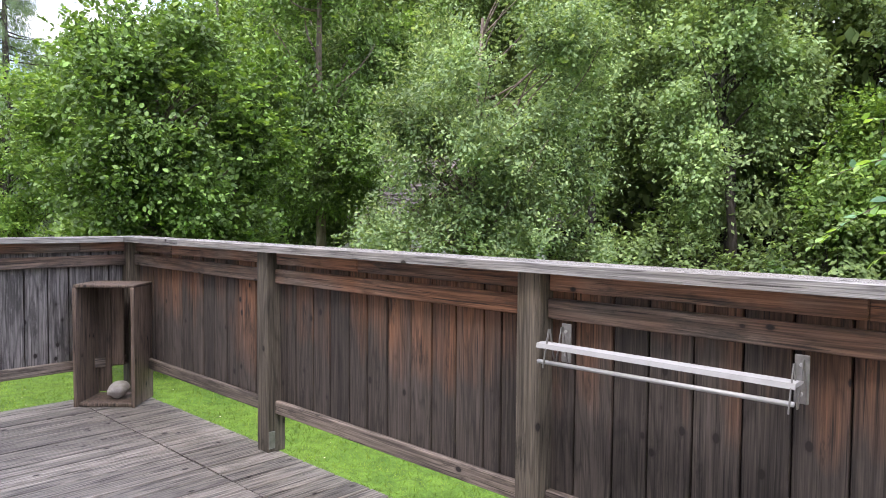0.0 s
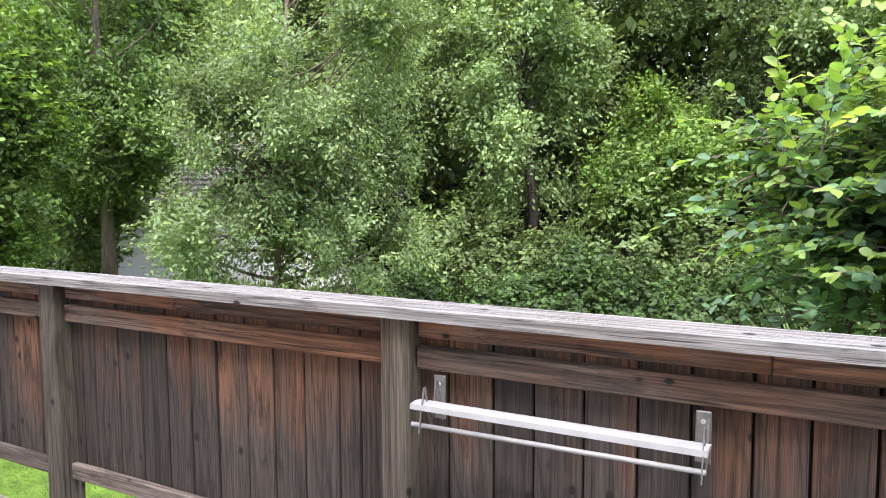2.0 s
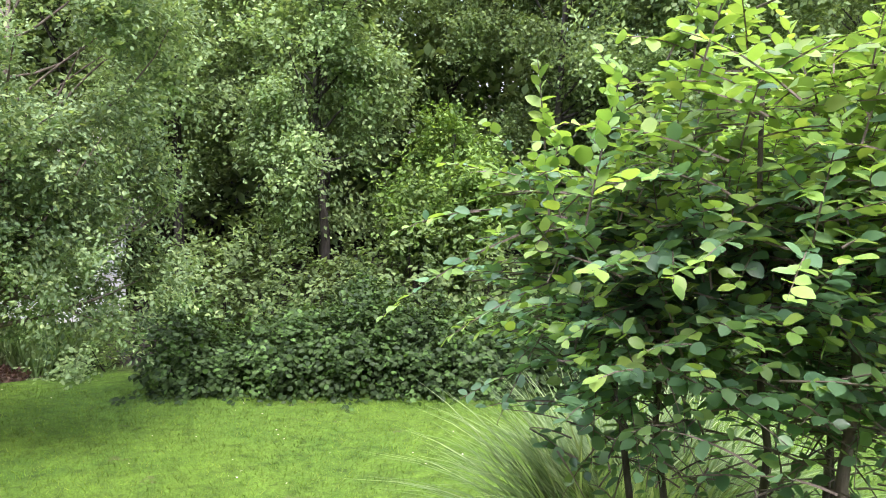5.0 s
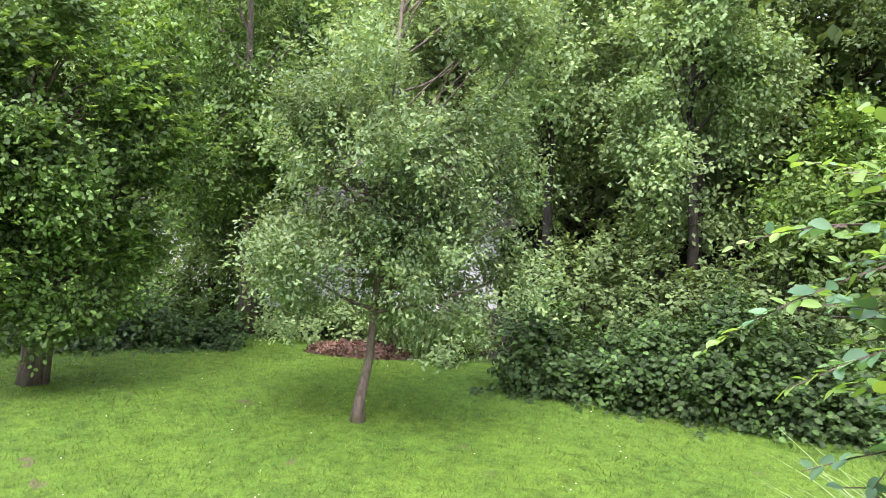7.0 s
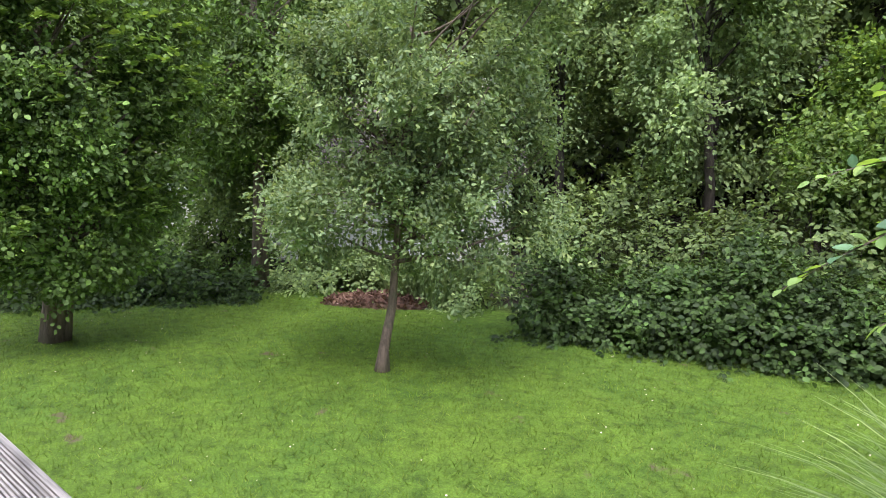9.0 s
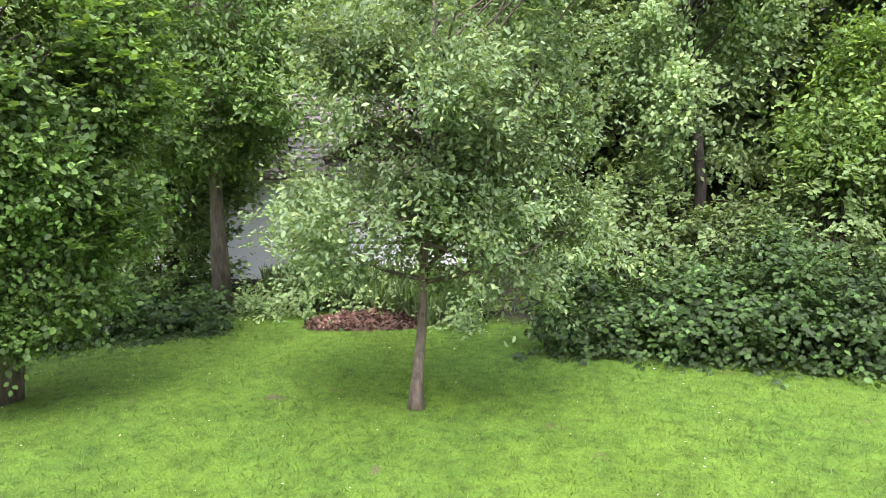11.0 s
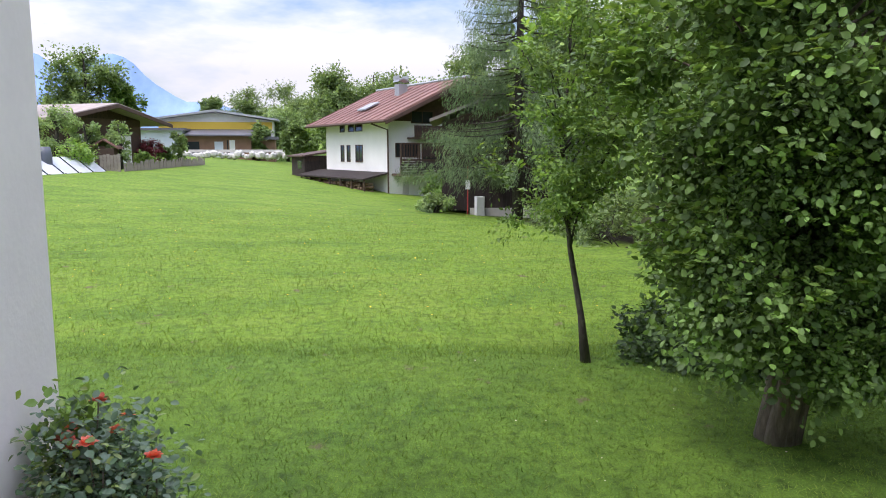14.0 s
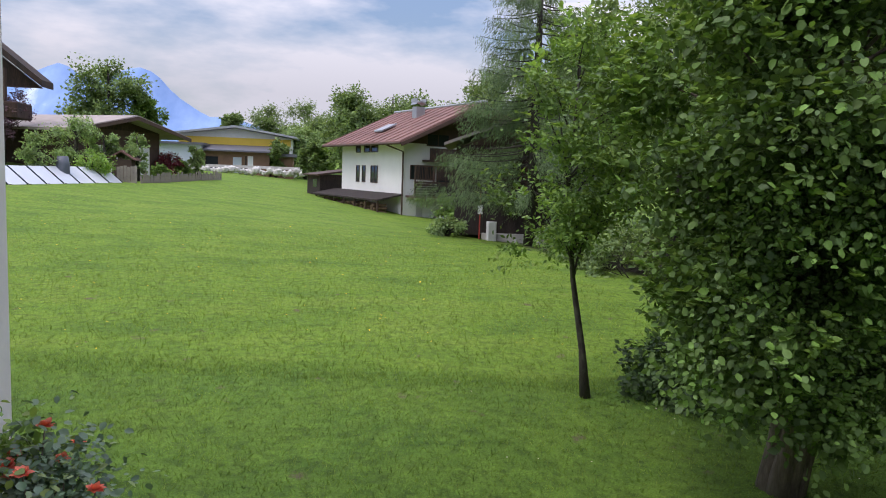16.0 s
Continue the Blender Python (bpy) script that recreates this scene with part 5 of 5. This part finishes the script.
def barn():
    b = empty("barn", "tall dark brown boarded barn on a concrete footing", "barn", m=pose(-36.3, 4.95, 0, 0, 0, 79))
    part("wall", Buf().box(0, 5.5, 0, 6, -1.3, 3.2).mesh("wall", WOOD_DARK), b)
    rng = random.Random(5)
    for k in range(26):
        part("board", Buf().box(0.2 * k + 0.05, 0.2 * k + 0.24, -0.035 - rng.uniform(0, 0.01), 0, -1.25, 3.2).mesh("board", WOOD_DARK), b)
    part("roof", slab([(-0.6, 3.1), (2.75, 4.4), (6.1, 3.1), (6.1, 3.25), (2.75, 4.55), (-0.6, 3.25)], -0.8, 6.6, 0).mesh("roof", TILE_GREY), b)
    part("footing", Buf().box(1.4, 5.6, -0.2, 0.1, -2.2, -1.15).mesh("footing", CONCRETE), b)
    m = empty("meter_box", "white plastic meter cabinet standing by the barn wall", "utility box", m=pose(-36.1, 6.6, 0, 0, 0, 100))
    part("cabinet", worn(Buf().box(-0.22, 0.22, -0.75, -0.45, -1.75, -0.55).mesh("cabinet", FRAME_WHITE), 0.02), m)
    part("plinth", Buf().box(-0.2, 0.2, -0.72, -0.48, -2.1, -1.75).mesh("plinth", CONCRETE), m)
    q = empty("marker_pole", "thin red pole with a white plate beside the barn", "pole", m=pose(-36.15, 6.15, 0))
    red = plain("red_paint", (0.35, 0.04, 0.03), 0.6, 0, 0.1, 4, 0.05)
    part("pole", Buf().tube([(0.4, 0, -1.9), (0.4, 0, 0.95)], [0.035, 0.03], 8).mesh("pole", red), q)
    part("plate", Buf().box(0.42, 0.45, -0.12, 0.12, -0.2, 0.25).mesh("plate", FRAME_WHITE), q)


barn()


def larch(x, y, h, seed):
    rng = np.random.default_rng(seed)
    z0 = float(ground_z(np.array(x), np.array(y))) - 0.1
    top = empty("larch", "tall feathery larch with drooping sprays of needles", "tree", m=pose(x, y, z0))
    b = Buf()
    part("trunk", Buf().tube([(0, 0, 0), (0.05, 0, h * 0.5), (0, 0, h)], [0.28, 0.18, 0.02], 8).mesh("trunk", BARK_DARK, True), top)
    pos, along = [], []
    for k in range(130):
        z = h * (0.15 + 0.85 * (k / 130))
        L = (1 - z / h) * 5.6 + 0.4
        L *= rng.uniform(0.7, 1.15)
        a = rng.uniform(0, 2 * math.pi)
        d = np.array([math.cos(a), math.sin(a), 0])
        pts = [d * L * t + np.array([0, 0, z - 0.28 * L * t + 0.22 * L * t * t]) for t in np.linspace(0, 1, 6)]
        b.tube(pts, np.linspace(0.045, 0.008, 6), 4)
        for t in np.linspace(0.2, 1, int(L * 5) + 3):
            p = d * L * t + np.array([0, 0, z - 0.28 * L * t + 0.22 * L * t * t])
            m = 30
            drop = rng.uniform(0, 0.8, m) * rng.uniform(0.3, 1.2)
            off = rng.normal(size=(m, 3)) * 0.11
            pos.append(p + off + np.stack([0 * drop, 0 * drop, -drop], -1))
            along.append(np.stack([rng.normal(size=m) * 0.3 + d[0] * 0.4, rng.normal(size=m) * 0.3 + d[1] * 0.4, -0.8 + 0 * drop], -1))
    pos, along = np.concatenate(pos), np.concatenate(along)
    tagged(part("branchwork", b.mesh("branchwork", BARK_DARK, True), top), kind="stuff")
    part("crown", leaf_mesh("crown", pos, along, rng.normal(size=pos.shape), rng.uniform(0.12, 0.26, len(pos)), NEEDLE, LEAF_SMALL, 0.14), top)


larch(-33.2, 8.0, 16.5, 71)


# ---- neighbours on the far side of the meadow ----
def roof_house(name, label, m, w, d, eave, ridge, wall_m, roof_m, over=1.2, base=-0.5):
    """A low house: gable towards local -x, ridge along local x."""
    h = empty(name, label, "house", m=m)
    part("wall", Buf().box(0, w, -d / 2, d / 2, base, eave).mesh("wall", wall_m), h)
    part("gable", slab([(-d / 2 + 0.02, eave), (d / 2 - 0.02, eave), (0, ridge - 0.1)], 0.01, w).mesh("gable", WOOD_DARK), h)
    for s in (-1, 1):
        e = d / 2 + over
        ze = eave - over * (ridge - eave) / (d / 2)
        pr = [(0, ridge), (s * e, ze), (s * e, ze + 0.18), (0, ridge + 0.2)]
        part("roof", slab(pr if s < 0 else pr[::-1], -1.6, w + 0.8).mesh("roof", roof_m), h)
        pb = [(0, ridge - 0.14), (s * e, ze - 0.14), (s * e, ze + 0.12), (0, ridge + 0.12)]
        part("barge_board", slab(pb if s < 0 else pb[::-1], -1.68, -1.6).mesh("barge_board", FRAME_BROWN), h)
    return h


TILE_PALE = plain("weathered_pale_roof", (0.34, 0.29, 0.26), 0.85, 0, 0.15, 1.5, 0.2)
bh = roof_house("bungalow", "low brown timber house under a broad pale roof", pose(-57.9, -16.7, 0, 0, 0, 243), 10, 8.4, 4.1, 5.0, FRAME_BROWN, TILE_PALE, 1.8)
for y0, y1 in ((-3.0, -1.4), (0.4, 2.2)):
    part("plaster_panel", Buf().box(-0.05, 0.0, y0, y1, 0.4, 2.9).mesh("plaster_panel", WHITE_FAR), bh)
nh = empty("neighbour_house", "dark eaves and timber balcony of the neighbouring house", "house", m=Matrix.Translation((-0.94, -1.2, 1.66)) @ Matrix.Diagonal((2.5, 2.5, 2.5, 1)) @ Matrix.Translation((0.94, 1.2, -1.66)))
part("roof", slab([(-8.74, 3.58), (-15, 8.6), (-15, 8.85), (-8.74, 3.76)], -22.3, -21.5).mesh("roof", WOOD_DARK), nh)
part("gable", slab([(-8.95, 3.6), (-15, 3.6), (-15, 8.4)], -22.2, -22.0).mesh("gable", WOOD_DARK), nh)
part("wall", Buf().box(-22.35, -22.0, -16, -10.0, -0.4, 3.6).mesh("wall", WOOD_DARK), nh)
part("balcony", worn(Buf().box(-22.2, -21.2, -14, -9.25, 2.72, 3.15).mesh("balcony", WOOD_DARK), 0.03), nh)
part("balcony_post", Buf().box(-21.4, -21.25, -9.7, -9.55, 3.1, 4.0).mesh("balcony_post", FRAME_BROWN), nh)


def solar_row():
    p0, p1 = Vector((-39.2, -16.9, 0.42)), Vector((-48.3, -14.0, 0.47))
    panel_m = plain("pale_collector_glass", (0.62, 0.64, 0.68), 0.18, 0, 0.05, 0.8, 0.0)
    n = 7
    d = (p1 - p0) / n
    yaw = math.degrees(math.atan2(d.y, d.x))
    for k in range(n):
        o = p0 + d * k
        t = empty("solar_panel", "tilted pale solar collector panel at the meadow edge", "solar panel", "row of solar panels", m=pose(o.x, o.y, o.z, 0, 0, yaw))
        L = d.length
        face = part("glass", Buf().box(0.05, L - 0.05, 0, 1.5, -0.02, 0.0).mesh("glass", panel_m), t)
        face.matrix_basis = Matrix.Rotation(radians(38), 4, "X")
        for e in (0.0, L - 0.05):
            fr = part("frame_bar", Buf().box(e, e + 0.045, 0, 1.5, -0.06, 0.03).mesh("frame_bar", GLASS_DARK), t)
            fr.matrix_basis = face.matrix_basis
        part("leg", Buf().box(0.1, 0.18, -0.08, 0.0, -0.5, 0.02).mesh("leg", FRAME_BROWN), t)


solar_row()


def works_hall():
    f = empty("works_hall", "long white hall with a yellow band and low grey roof", "hall", m=pose(-104.6, -14.3, 0, 0, 0, 0))
    yel = plain("yellow_cladding", (0.72, 0.50, 0.06), 0.6, 0, 0.05, 0.5, 0.0)
    blue = plain("pale_blue_cladding", (0.50, 0.55, 0.62), 0.6, 0, 0.05, 0.5, 0.0)
    brown = plain("brown_cladding", (0.20, 0.11, 0.07), 0.7, 0, 0.2, 1, 0.1)
    slate = plain("slate_grey_sheet", (0.12, 0.12, 0.14), 0.5, 0.2, 0.1, 1, 0.0)
    part("wall", slab([(-7.6, 0), (7.6, 0), (7.6, 5.9), (0, 7.05), (-7.6, 6.0)], -20, 0).mesh("wall", FRAME_WHITE), f)
    part("yellow_band", Buf().box(0, 0.06, -7.5, 7.5, 4.72, 5.75).mesh("yellow_band", yel), f, "yellow painted band")
    for s in (-1, 1):
        pr = [(0, 7.1), (s * 8.4, 5.9), (s * 8.4, 6.15), (0, 7.4)]
        part("roof", slab(pr if s < 0 else pr[::-1], -21, 1.4).mesh("roof", ZINC), f)
    part("side_wing", Buf().box(0.1, 6, -10, -3.6, 0, 4.4).mesh("side_wing", blue), f)
    part("wing_roof", Buf().box(-0.5, 6.6, -10.4, -3.2, 4.4, 4.7).mesh("wing_roof", slate), f)
    part("low_front", Buf().box(0.1, 5, -3.5, 5.0, 0, 3.8).mesh("low_front", brown), f)
    part("low_roof", slab([(5.8, 3.7), (5.8, 3.9), (0.06, 4.75), (0.06, 4.5)], -3.7, 5.2, 0).mesh("low_roof", slate), f)
    part("annex", Buf().box(0.1, 4, 5.2, 8.0, 0, 3.3).mesh("annex", brown), f)
    part("annex_roof", Buf().box(0.1, 4.6, 5.1, 8.4, 3.3, 3.7).mesh("annex_roof", slate), f)
    for y0, y1, z1, mt in ((-3.2, -1.6, 3.0, GLASS_DARK), (0.3, 1.4, 3.0, blue), (2.2, 2.9, 3.2, FRAME_WHITE), (1.9, 2.05, 3.2, GLASS_DARK)):
        part("door", Buf().box(5.0, 5.06, y0, y1, 0.4, z1).mesh("door", mt), f)
    rng = random.Random(3)
    wall = empty("rubble_wall", "low dry wall of pale boulders along the meadow", "stone wall", m=pose(-94, -14, 0))
    for k in range(46):
        y = -7 + k * 0.36
        bm = bmesh.new()
        bmesh.ops.create_icosphere(bm, subdivisions=1, radius=rng.uniform(0.3, 0.55))
        for v in bm.verts:
            v.co *= rng.uniform(0.8, 1.15)
        me = bpy.data.meshes.new("boulder")
        bm.to_mesh(me)
        bm.free()
        me.materials.append(CONCRETE)
        part("boulder", me, wall, m=pose(rng.uniform(-0.3, 0.3), y, 1.0 + rng.uniform(0, 0.55)))
    part("coping", Buf().box(-1.6, -0.6, -8, 11, 1.6, 1.95).mesh("coping", CONCRETE), wall)


works_hall()


def field_fence():
    grey = plain("grey_fence_timber", (0.26, 0.22, 0.19), 0.9, 0, 0.25, 3, 0.3)
    f = empty("field_fence", "low weathered grey board fence round a garden", "fence")
    rng = random.Random(8)
    a, b = Vector((-49.6, -13.2, 0.35)), Vector((-68.2, -10.9, 0.55))
    n = 60
    for k in range(n):
        p = a.lerp(b, k / n)
        h = rng.uniform(0.5, 0.75)
        part("board", Buf().box(-0.14, 0.14, -0.02, 0.02, -0.2, h).mesh("board", grey), f, m=pose(p.x, p.y, p.z, rng.uniform(-5, 5), rng.uniform(-4, 4), -7))
    g = empty("gate", "grey weathered wooden gate beside the solar panels", "gate", m=pose(-48.9, -13.9, 0.3, 0, 0, 10))
    for k in range(6):
        part("board", Buf().box(-0.02, 0.02, k * 0.2 - 0.6, k * 0.2 - 0.42, 0, 1.15 + 0.04 * (k % 3)).mesh("board", grey), g)
    t = empty("bird_house", "little timber hut with a red roof in the garden", "garden hut", m=pose(-51.2, -14.7, 0.4))
    part("body", Buf().box(-0.5, 0.5, -0.6, 0.6, 0, 1.5).mesh("body", FRAME_BROWN), t)
    part("roof", slab([(-0.9, 1.45), (0, 2.0), (0.9, 1.45), (0.9, 1.55), (0, 2.12), (-0.9, 1.55)], -0.7, 0.7).mesh("roof", TILE_RED), t)
    w = empty("water_butt", "dark grey plastic water butt among the bushes", "barrel", m=pose(-44.6, -16.2, 0.5))
    part("barrel", Buf().tube([(0, 0, 0), (0, 0, 0.5), (0, 0, 1.0), (0, 0, 1.45)], [0.3, 0.36, 0.36, 0.28], 14).mesh("barrel", plain("grey_plastic", (0.10, 0.11, 0.14), 0.5, 0, 0.1, 3, 0.0), True), w)


field_fence()


def far_tree(x, y, h, r, mt, seed, name="tree", label="leafy green tree beyond the meadow", leaf=0.34, clumps=240, per=52):
    z0 = float(ground_z(np.array(float(x)), np.array(float(y)))) - 0.1
    tree(name, label, "tree", [(x, y, z0), (x, y + 0.1, z0 + h * 0.5), (x, y, z0 + h * 0.9)], [((x, y, z0 + h * 0.58), (r, r, h * 0.43), 1.0)], mt, BARK_DARK, clumps, per, r * 0.26, leaf, seed, 12, LEAF_SMALL, 0.12 + 0.012 * h, hollow=0.2)


LEAF_RED = leafy("purple_leaf", (0.06, 0.012, 0.018), (0.16, 0.03, 0.04))
LEAF_PLUM = leafy("plum_leaf", (0.035, 0.02, 0.03), (0.10, 0.06, 0.075))
for i, (x, y, h, r, mt, lb) in enumerate((
        (-82.5, -24.6, 11.5, 4.4, LEAF_DARK, "broad-crowned tree behind the low timber house"), (-84, -21.3, 8.5, 1.6, LEAF_YOUNG, "slim pale tree behind the low timber house"),
        (-138, -19, 10, 2.2, LEAF_DARK, "dark conifer on the far slope"), (-139, -13, 11, 5, LEAF_DARK, ""), (-135, -6, 12, 5, LEAF_DARK, ""), (-128, -2, 11, 5, LEAF_DARK, ""),
        (-86, 1.5, 12.5, 4.0, LEAF_DARK, "tall open-crowned tree behind the red-roofed house"), (-88, 6, 13, 4.2, LEAF_DARK, "tall open-crowned tree behind the red-roofed house"), (-80, 10, 12, 4.0, LEAF_WOOD, ""),
        (-91, -3.6, 5, 1.3, LEAF_DARK, "dark conifer by the hall"), (-92, -2.4, 5.4, 1.5, LEAF_YOUNG, ""), (-100.5, -8.5, 5, 1.4, LEAF_DARK, "dark conifer by the hall"), (-112, -5, 8, 4, LEAF_WOOD, ""), (-118, 4, 10, 5, LEAF_WOOD, ""),
        (-70, 14, 13, 4, LEAF_DARK, ""), (-60, 18, 14, 4.5, LEAF_DARK, ""), (-48, 17, 14, 4.5, LEAF_DARK, ""), (-38, 13, 13, 3.8, LEAF_DARK, ""))):
    far_tree(x, y, h, r, mt, 200 + i, label=lb or "leafy green tree beyond the meadow")
for i, (x, y, h, r, mt, lb) in enumerate((
        (-50.2, -17.4, 4.4, 1.5, LEAF_WOOD, "loose green garden tree before the timber house"), (-50.6, -15.8, 3.2, 0.9, LEAF_WOOD, "small garden tree before the timber house"), (-47.6, -15.6, 1.7, 1.3, LEAF_SHOOT, "rounded bright green bush above the solar panels"),
        (-52.0, -14.1, 3.4, 1.0, LEAF_WOOD, "small garden tree beside the hut"), (-61.5, -14.2, 2.0, 1.1, LEAF_RED, "dark red maple shrub in the garden"), (-63, -13.2, 1.4, 0.9, LEAF_YOUNG, "rounded green garden shrub"), (-56, -13.5, 1.2, 0.7, LEAF_YOUNG, "rounded green garden shrub"),
        (-53, -22.9, 5.6, 2.0, LEAF_PLUM, "purple-leaved shrub below the neighbour's balcony"), (-44.5, -17.5, 2.6, 1.2, LEAF_WOOD, "leafy green garden bush"), (-62, -12.0, 3.0, 0.7, LEAF_DARK, "narrow dark garden conifer"), (-35.2, 4.4, 0.8, 0.9, LEAF_WOOD, "weedy bush at the barn corner"), (-46.5, 6.6, 2.0, 1.1, LEAF_YOUNG, "climbing shrub on the white cellar wall"))):
    far_tree(x, y, h, r, mt, 300 + i, "garden_shrub", lb, 0.14, 90, 48)

# hut on the hill
hh = roof_house("hill_hut", "tiny brown house on the green hilltop", pose(-256, 4.2, float(ground_z(np.array(-256.0), np.array(4.2))), 0, 0, 180), 5, 5, 2.0, 3.6, FRAME_BROWN, TILE_RED, 0.6)


def mountains():
    ys = np.linspace(-3200, 2600, 240)
    knots = [(-3200, 260), (-1500, 300), (-900, 150), (-793, 205), (-723, 223), (-680, 246), (-646, 235), (-625, 218), (-595, 207), (-540, 227), (-496, 248), (-446, 234), (-398, 180), (-319, 129), (-282, 128), (-252, 130), (-164, 100), (0, 60), (600, 120), (2600, 300)]
    top = np.interp(ys, [k[0] for k in knots], [k[1] for k in knots])
    v, f = [], []
    rows = 14
    for j in range(rows + 1):
        t = j / rows
        for y, h in zip(ys, top):
            n = (0.5 - abs(noise.noise(Vector((y * 0.008, t * 2, 2)))) * 2) * 30 * math.sin(math.pi * min(1, t * 1.2 + 0.1)) + noise.noise(Vector((y * 0.05, t * 9, 5))) * 8
            v.append((-1950 + (1 - t) * 420 + n * 2.0, y, -20 + (h + 20) * t + n * 0.25))
    w = len(ys)
    f = [(j * w + i, j * w + i + 1, (j + 1) * w + i + 1, (j + 1) * w + i) for j in range(rows) for i in range(w - 1)]
    m, nt, ln, b = shader("hazed_rock", 1.0)
    gm = nt.new("ShaderNodeNewGeometry").outputs["Position"]
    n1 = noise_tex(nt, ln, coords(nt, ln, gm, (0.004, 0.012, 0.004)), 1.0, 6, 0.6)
    # the haze of distance is painted into these blue tones; palest are snow streaks
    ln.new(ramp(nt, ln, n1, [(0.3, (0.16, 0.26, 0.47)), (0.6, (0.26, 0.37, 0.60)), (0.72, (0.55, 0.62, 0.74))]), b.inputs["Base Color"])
    b.inputs["Specular IOR Level"].default_value = 0.0
    tagged(new("backdrop", Buf().add(v, f).mesh("backdrop", m, True)), "rocky mountain range painted hazy blue, with snow streaks", "mountains", kind="structure")


mountains()

# ---- grass ----
def on_lawn(x, y):
    return ~((x > -1.8) & (y < 0.15)) & ~((x > -5.5) & (y < -3.0)) & (x * 1.0 - 0.17 * y > -12.3)


blades("lawn_grass", "short mown lawn grass", (-13, 7.5), (-6, 10.2), 240000, 0.055, 0.12, GRASS_BLADE, 81, lambda x, y: on_lawn(x, y) & (y < 9.4 + 0.25 * (x + 3)) | on_lawn(x, y) & (y < 8.2), 0.8)
blades("uncut_edge", "taller uncut grass along the last mown strip", (-15, -9), (-15, 3), 26000, 0.10, 0.05, GRASS_BLADE, 84, lambda x, y: (np.abs(x - 0.17 * y + 11.6 + 0.12 * np.sin(y * 1.3)) < 0.28), 0.5)
blades("meadow_grass", "uncut meadow grass with seed heads", (-34, -10.5), (-15, 6), 120000, 0.085, 0.09, MEADOW_BLADE, 82, lambda x, y: (x - 0.17 * y < -11.4) & (np.modf(np.abs(x * 12.9898 + y * 78.233) * 43.7)[0] < 1.15 - np.hypot(x + 12, y) / 20), 0.7)
rngf = np.random.default_rng(83)
nf = 420
fx, fy = rngf.uniform(-34, -12.5, nf), rngf.uniform(-14, 4, nf)
fl = leafy("yellow_petal", (0.7, 0.5, 0.02), (0.8, 0.62, 0.04), 0.6, 0.2, 0.2)
nd = 170
dx, dy = rngf.uniform(-12, 5, nd), rngf.uniform(0.6, 9, nd)
dz = leafy("daisy_petal", (0.7, 0.7, 0.66), (0.8, 0.8, 0.78), 0.6, 0.2, 0.2)
tagged(new("lawn_daisies", leaf_mesh("lawn_daisies", np.stack([dx, dy, ground_z(dx, dy) + 0.045], -1), rngf.normal(size=(nd, 3)) * np.array([1, 1, 0.1]), np.tile([0, 0, 1.0], (nd, 1)), rngf.uniform(0.014, 0.026, nd), dz, LEAF_ROUND)), "scattered tiny white daisies in the lawn", "flowers", kind="stuff")
tagged(new("meadow_flowers", leaf_mesh("meadow_flowers", np.stack([fx, fy, ground_z(fx, fy) + 0.13], -1), rngf.normal(size=(nf, 3)) * np.array([1, 1, 0.2]), np.tile([0, 0, 1.0], (nf, 1)), rngf.uniform(0.02, 0.045, nf), fl, LEAF_ROUND)), "scattered small yellow meadow flowers", "flowers", kind="stuff")
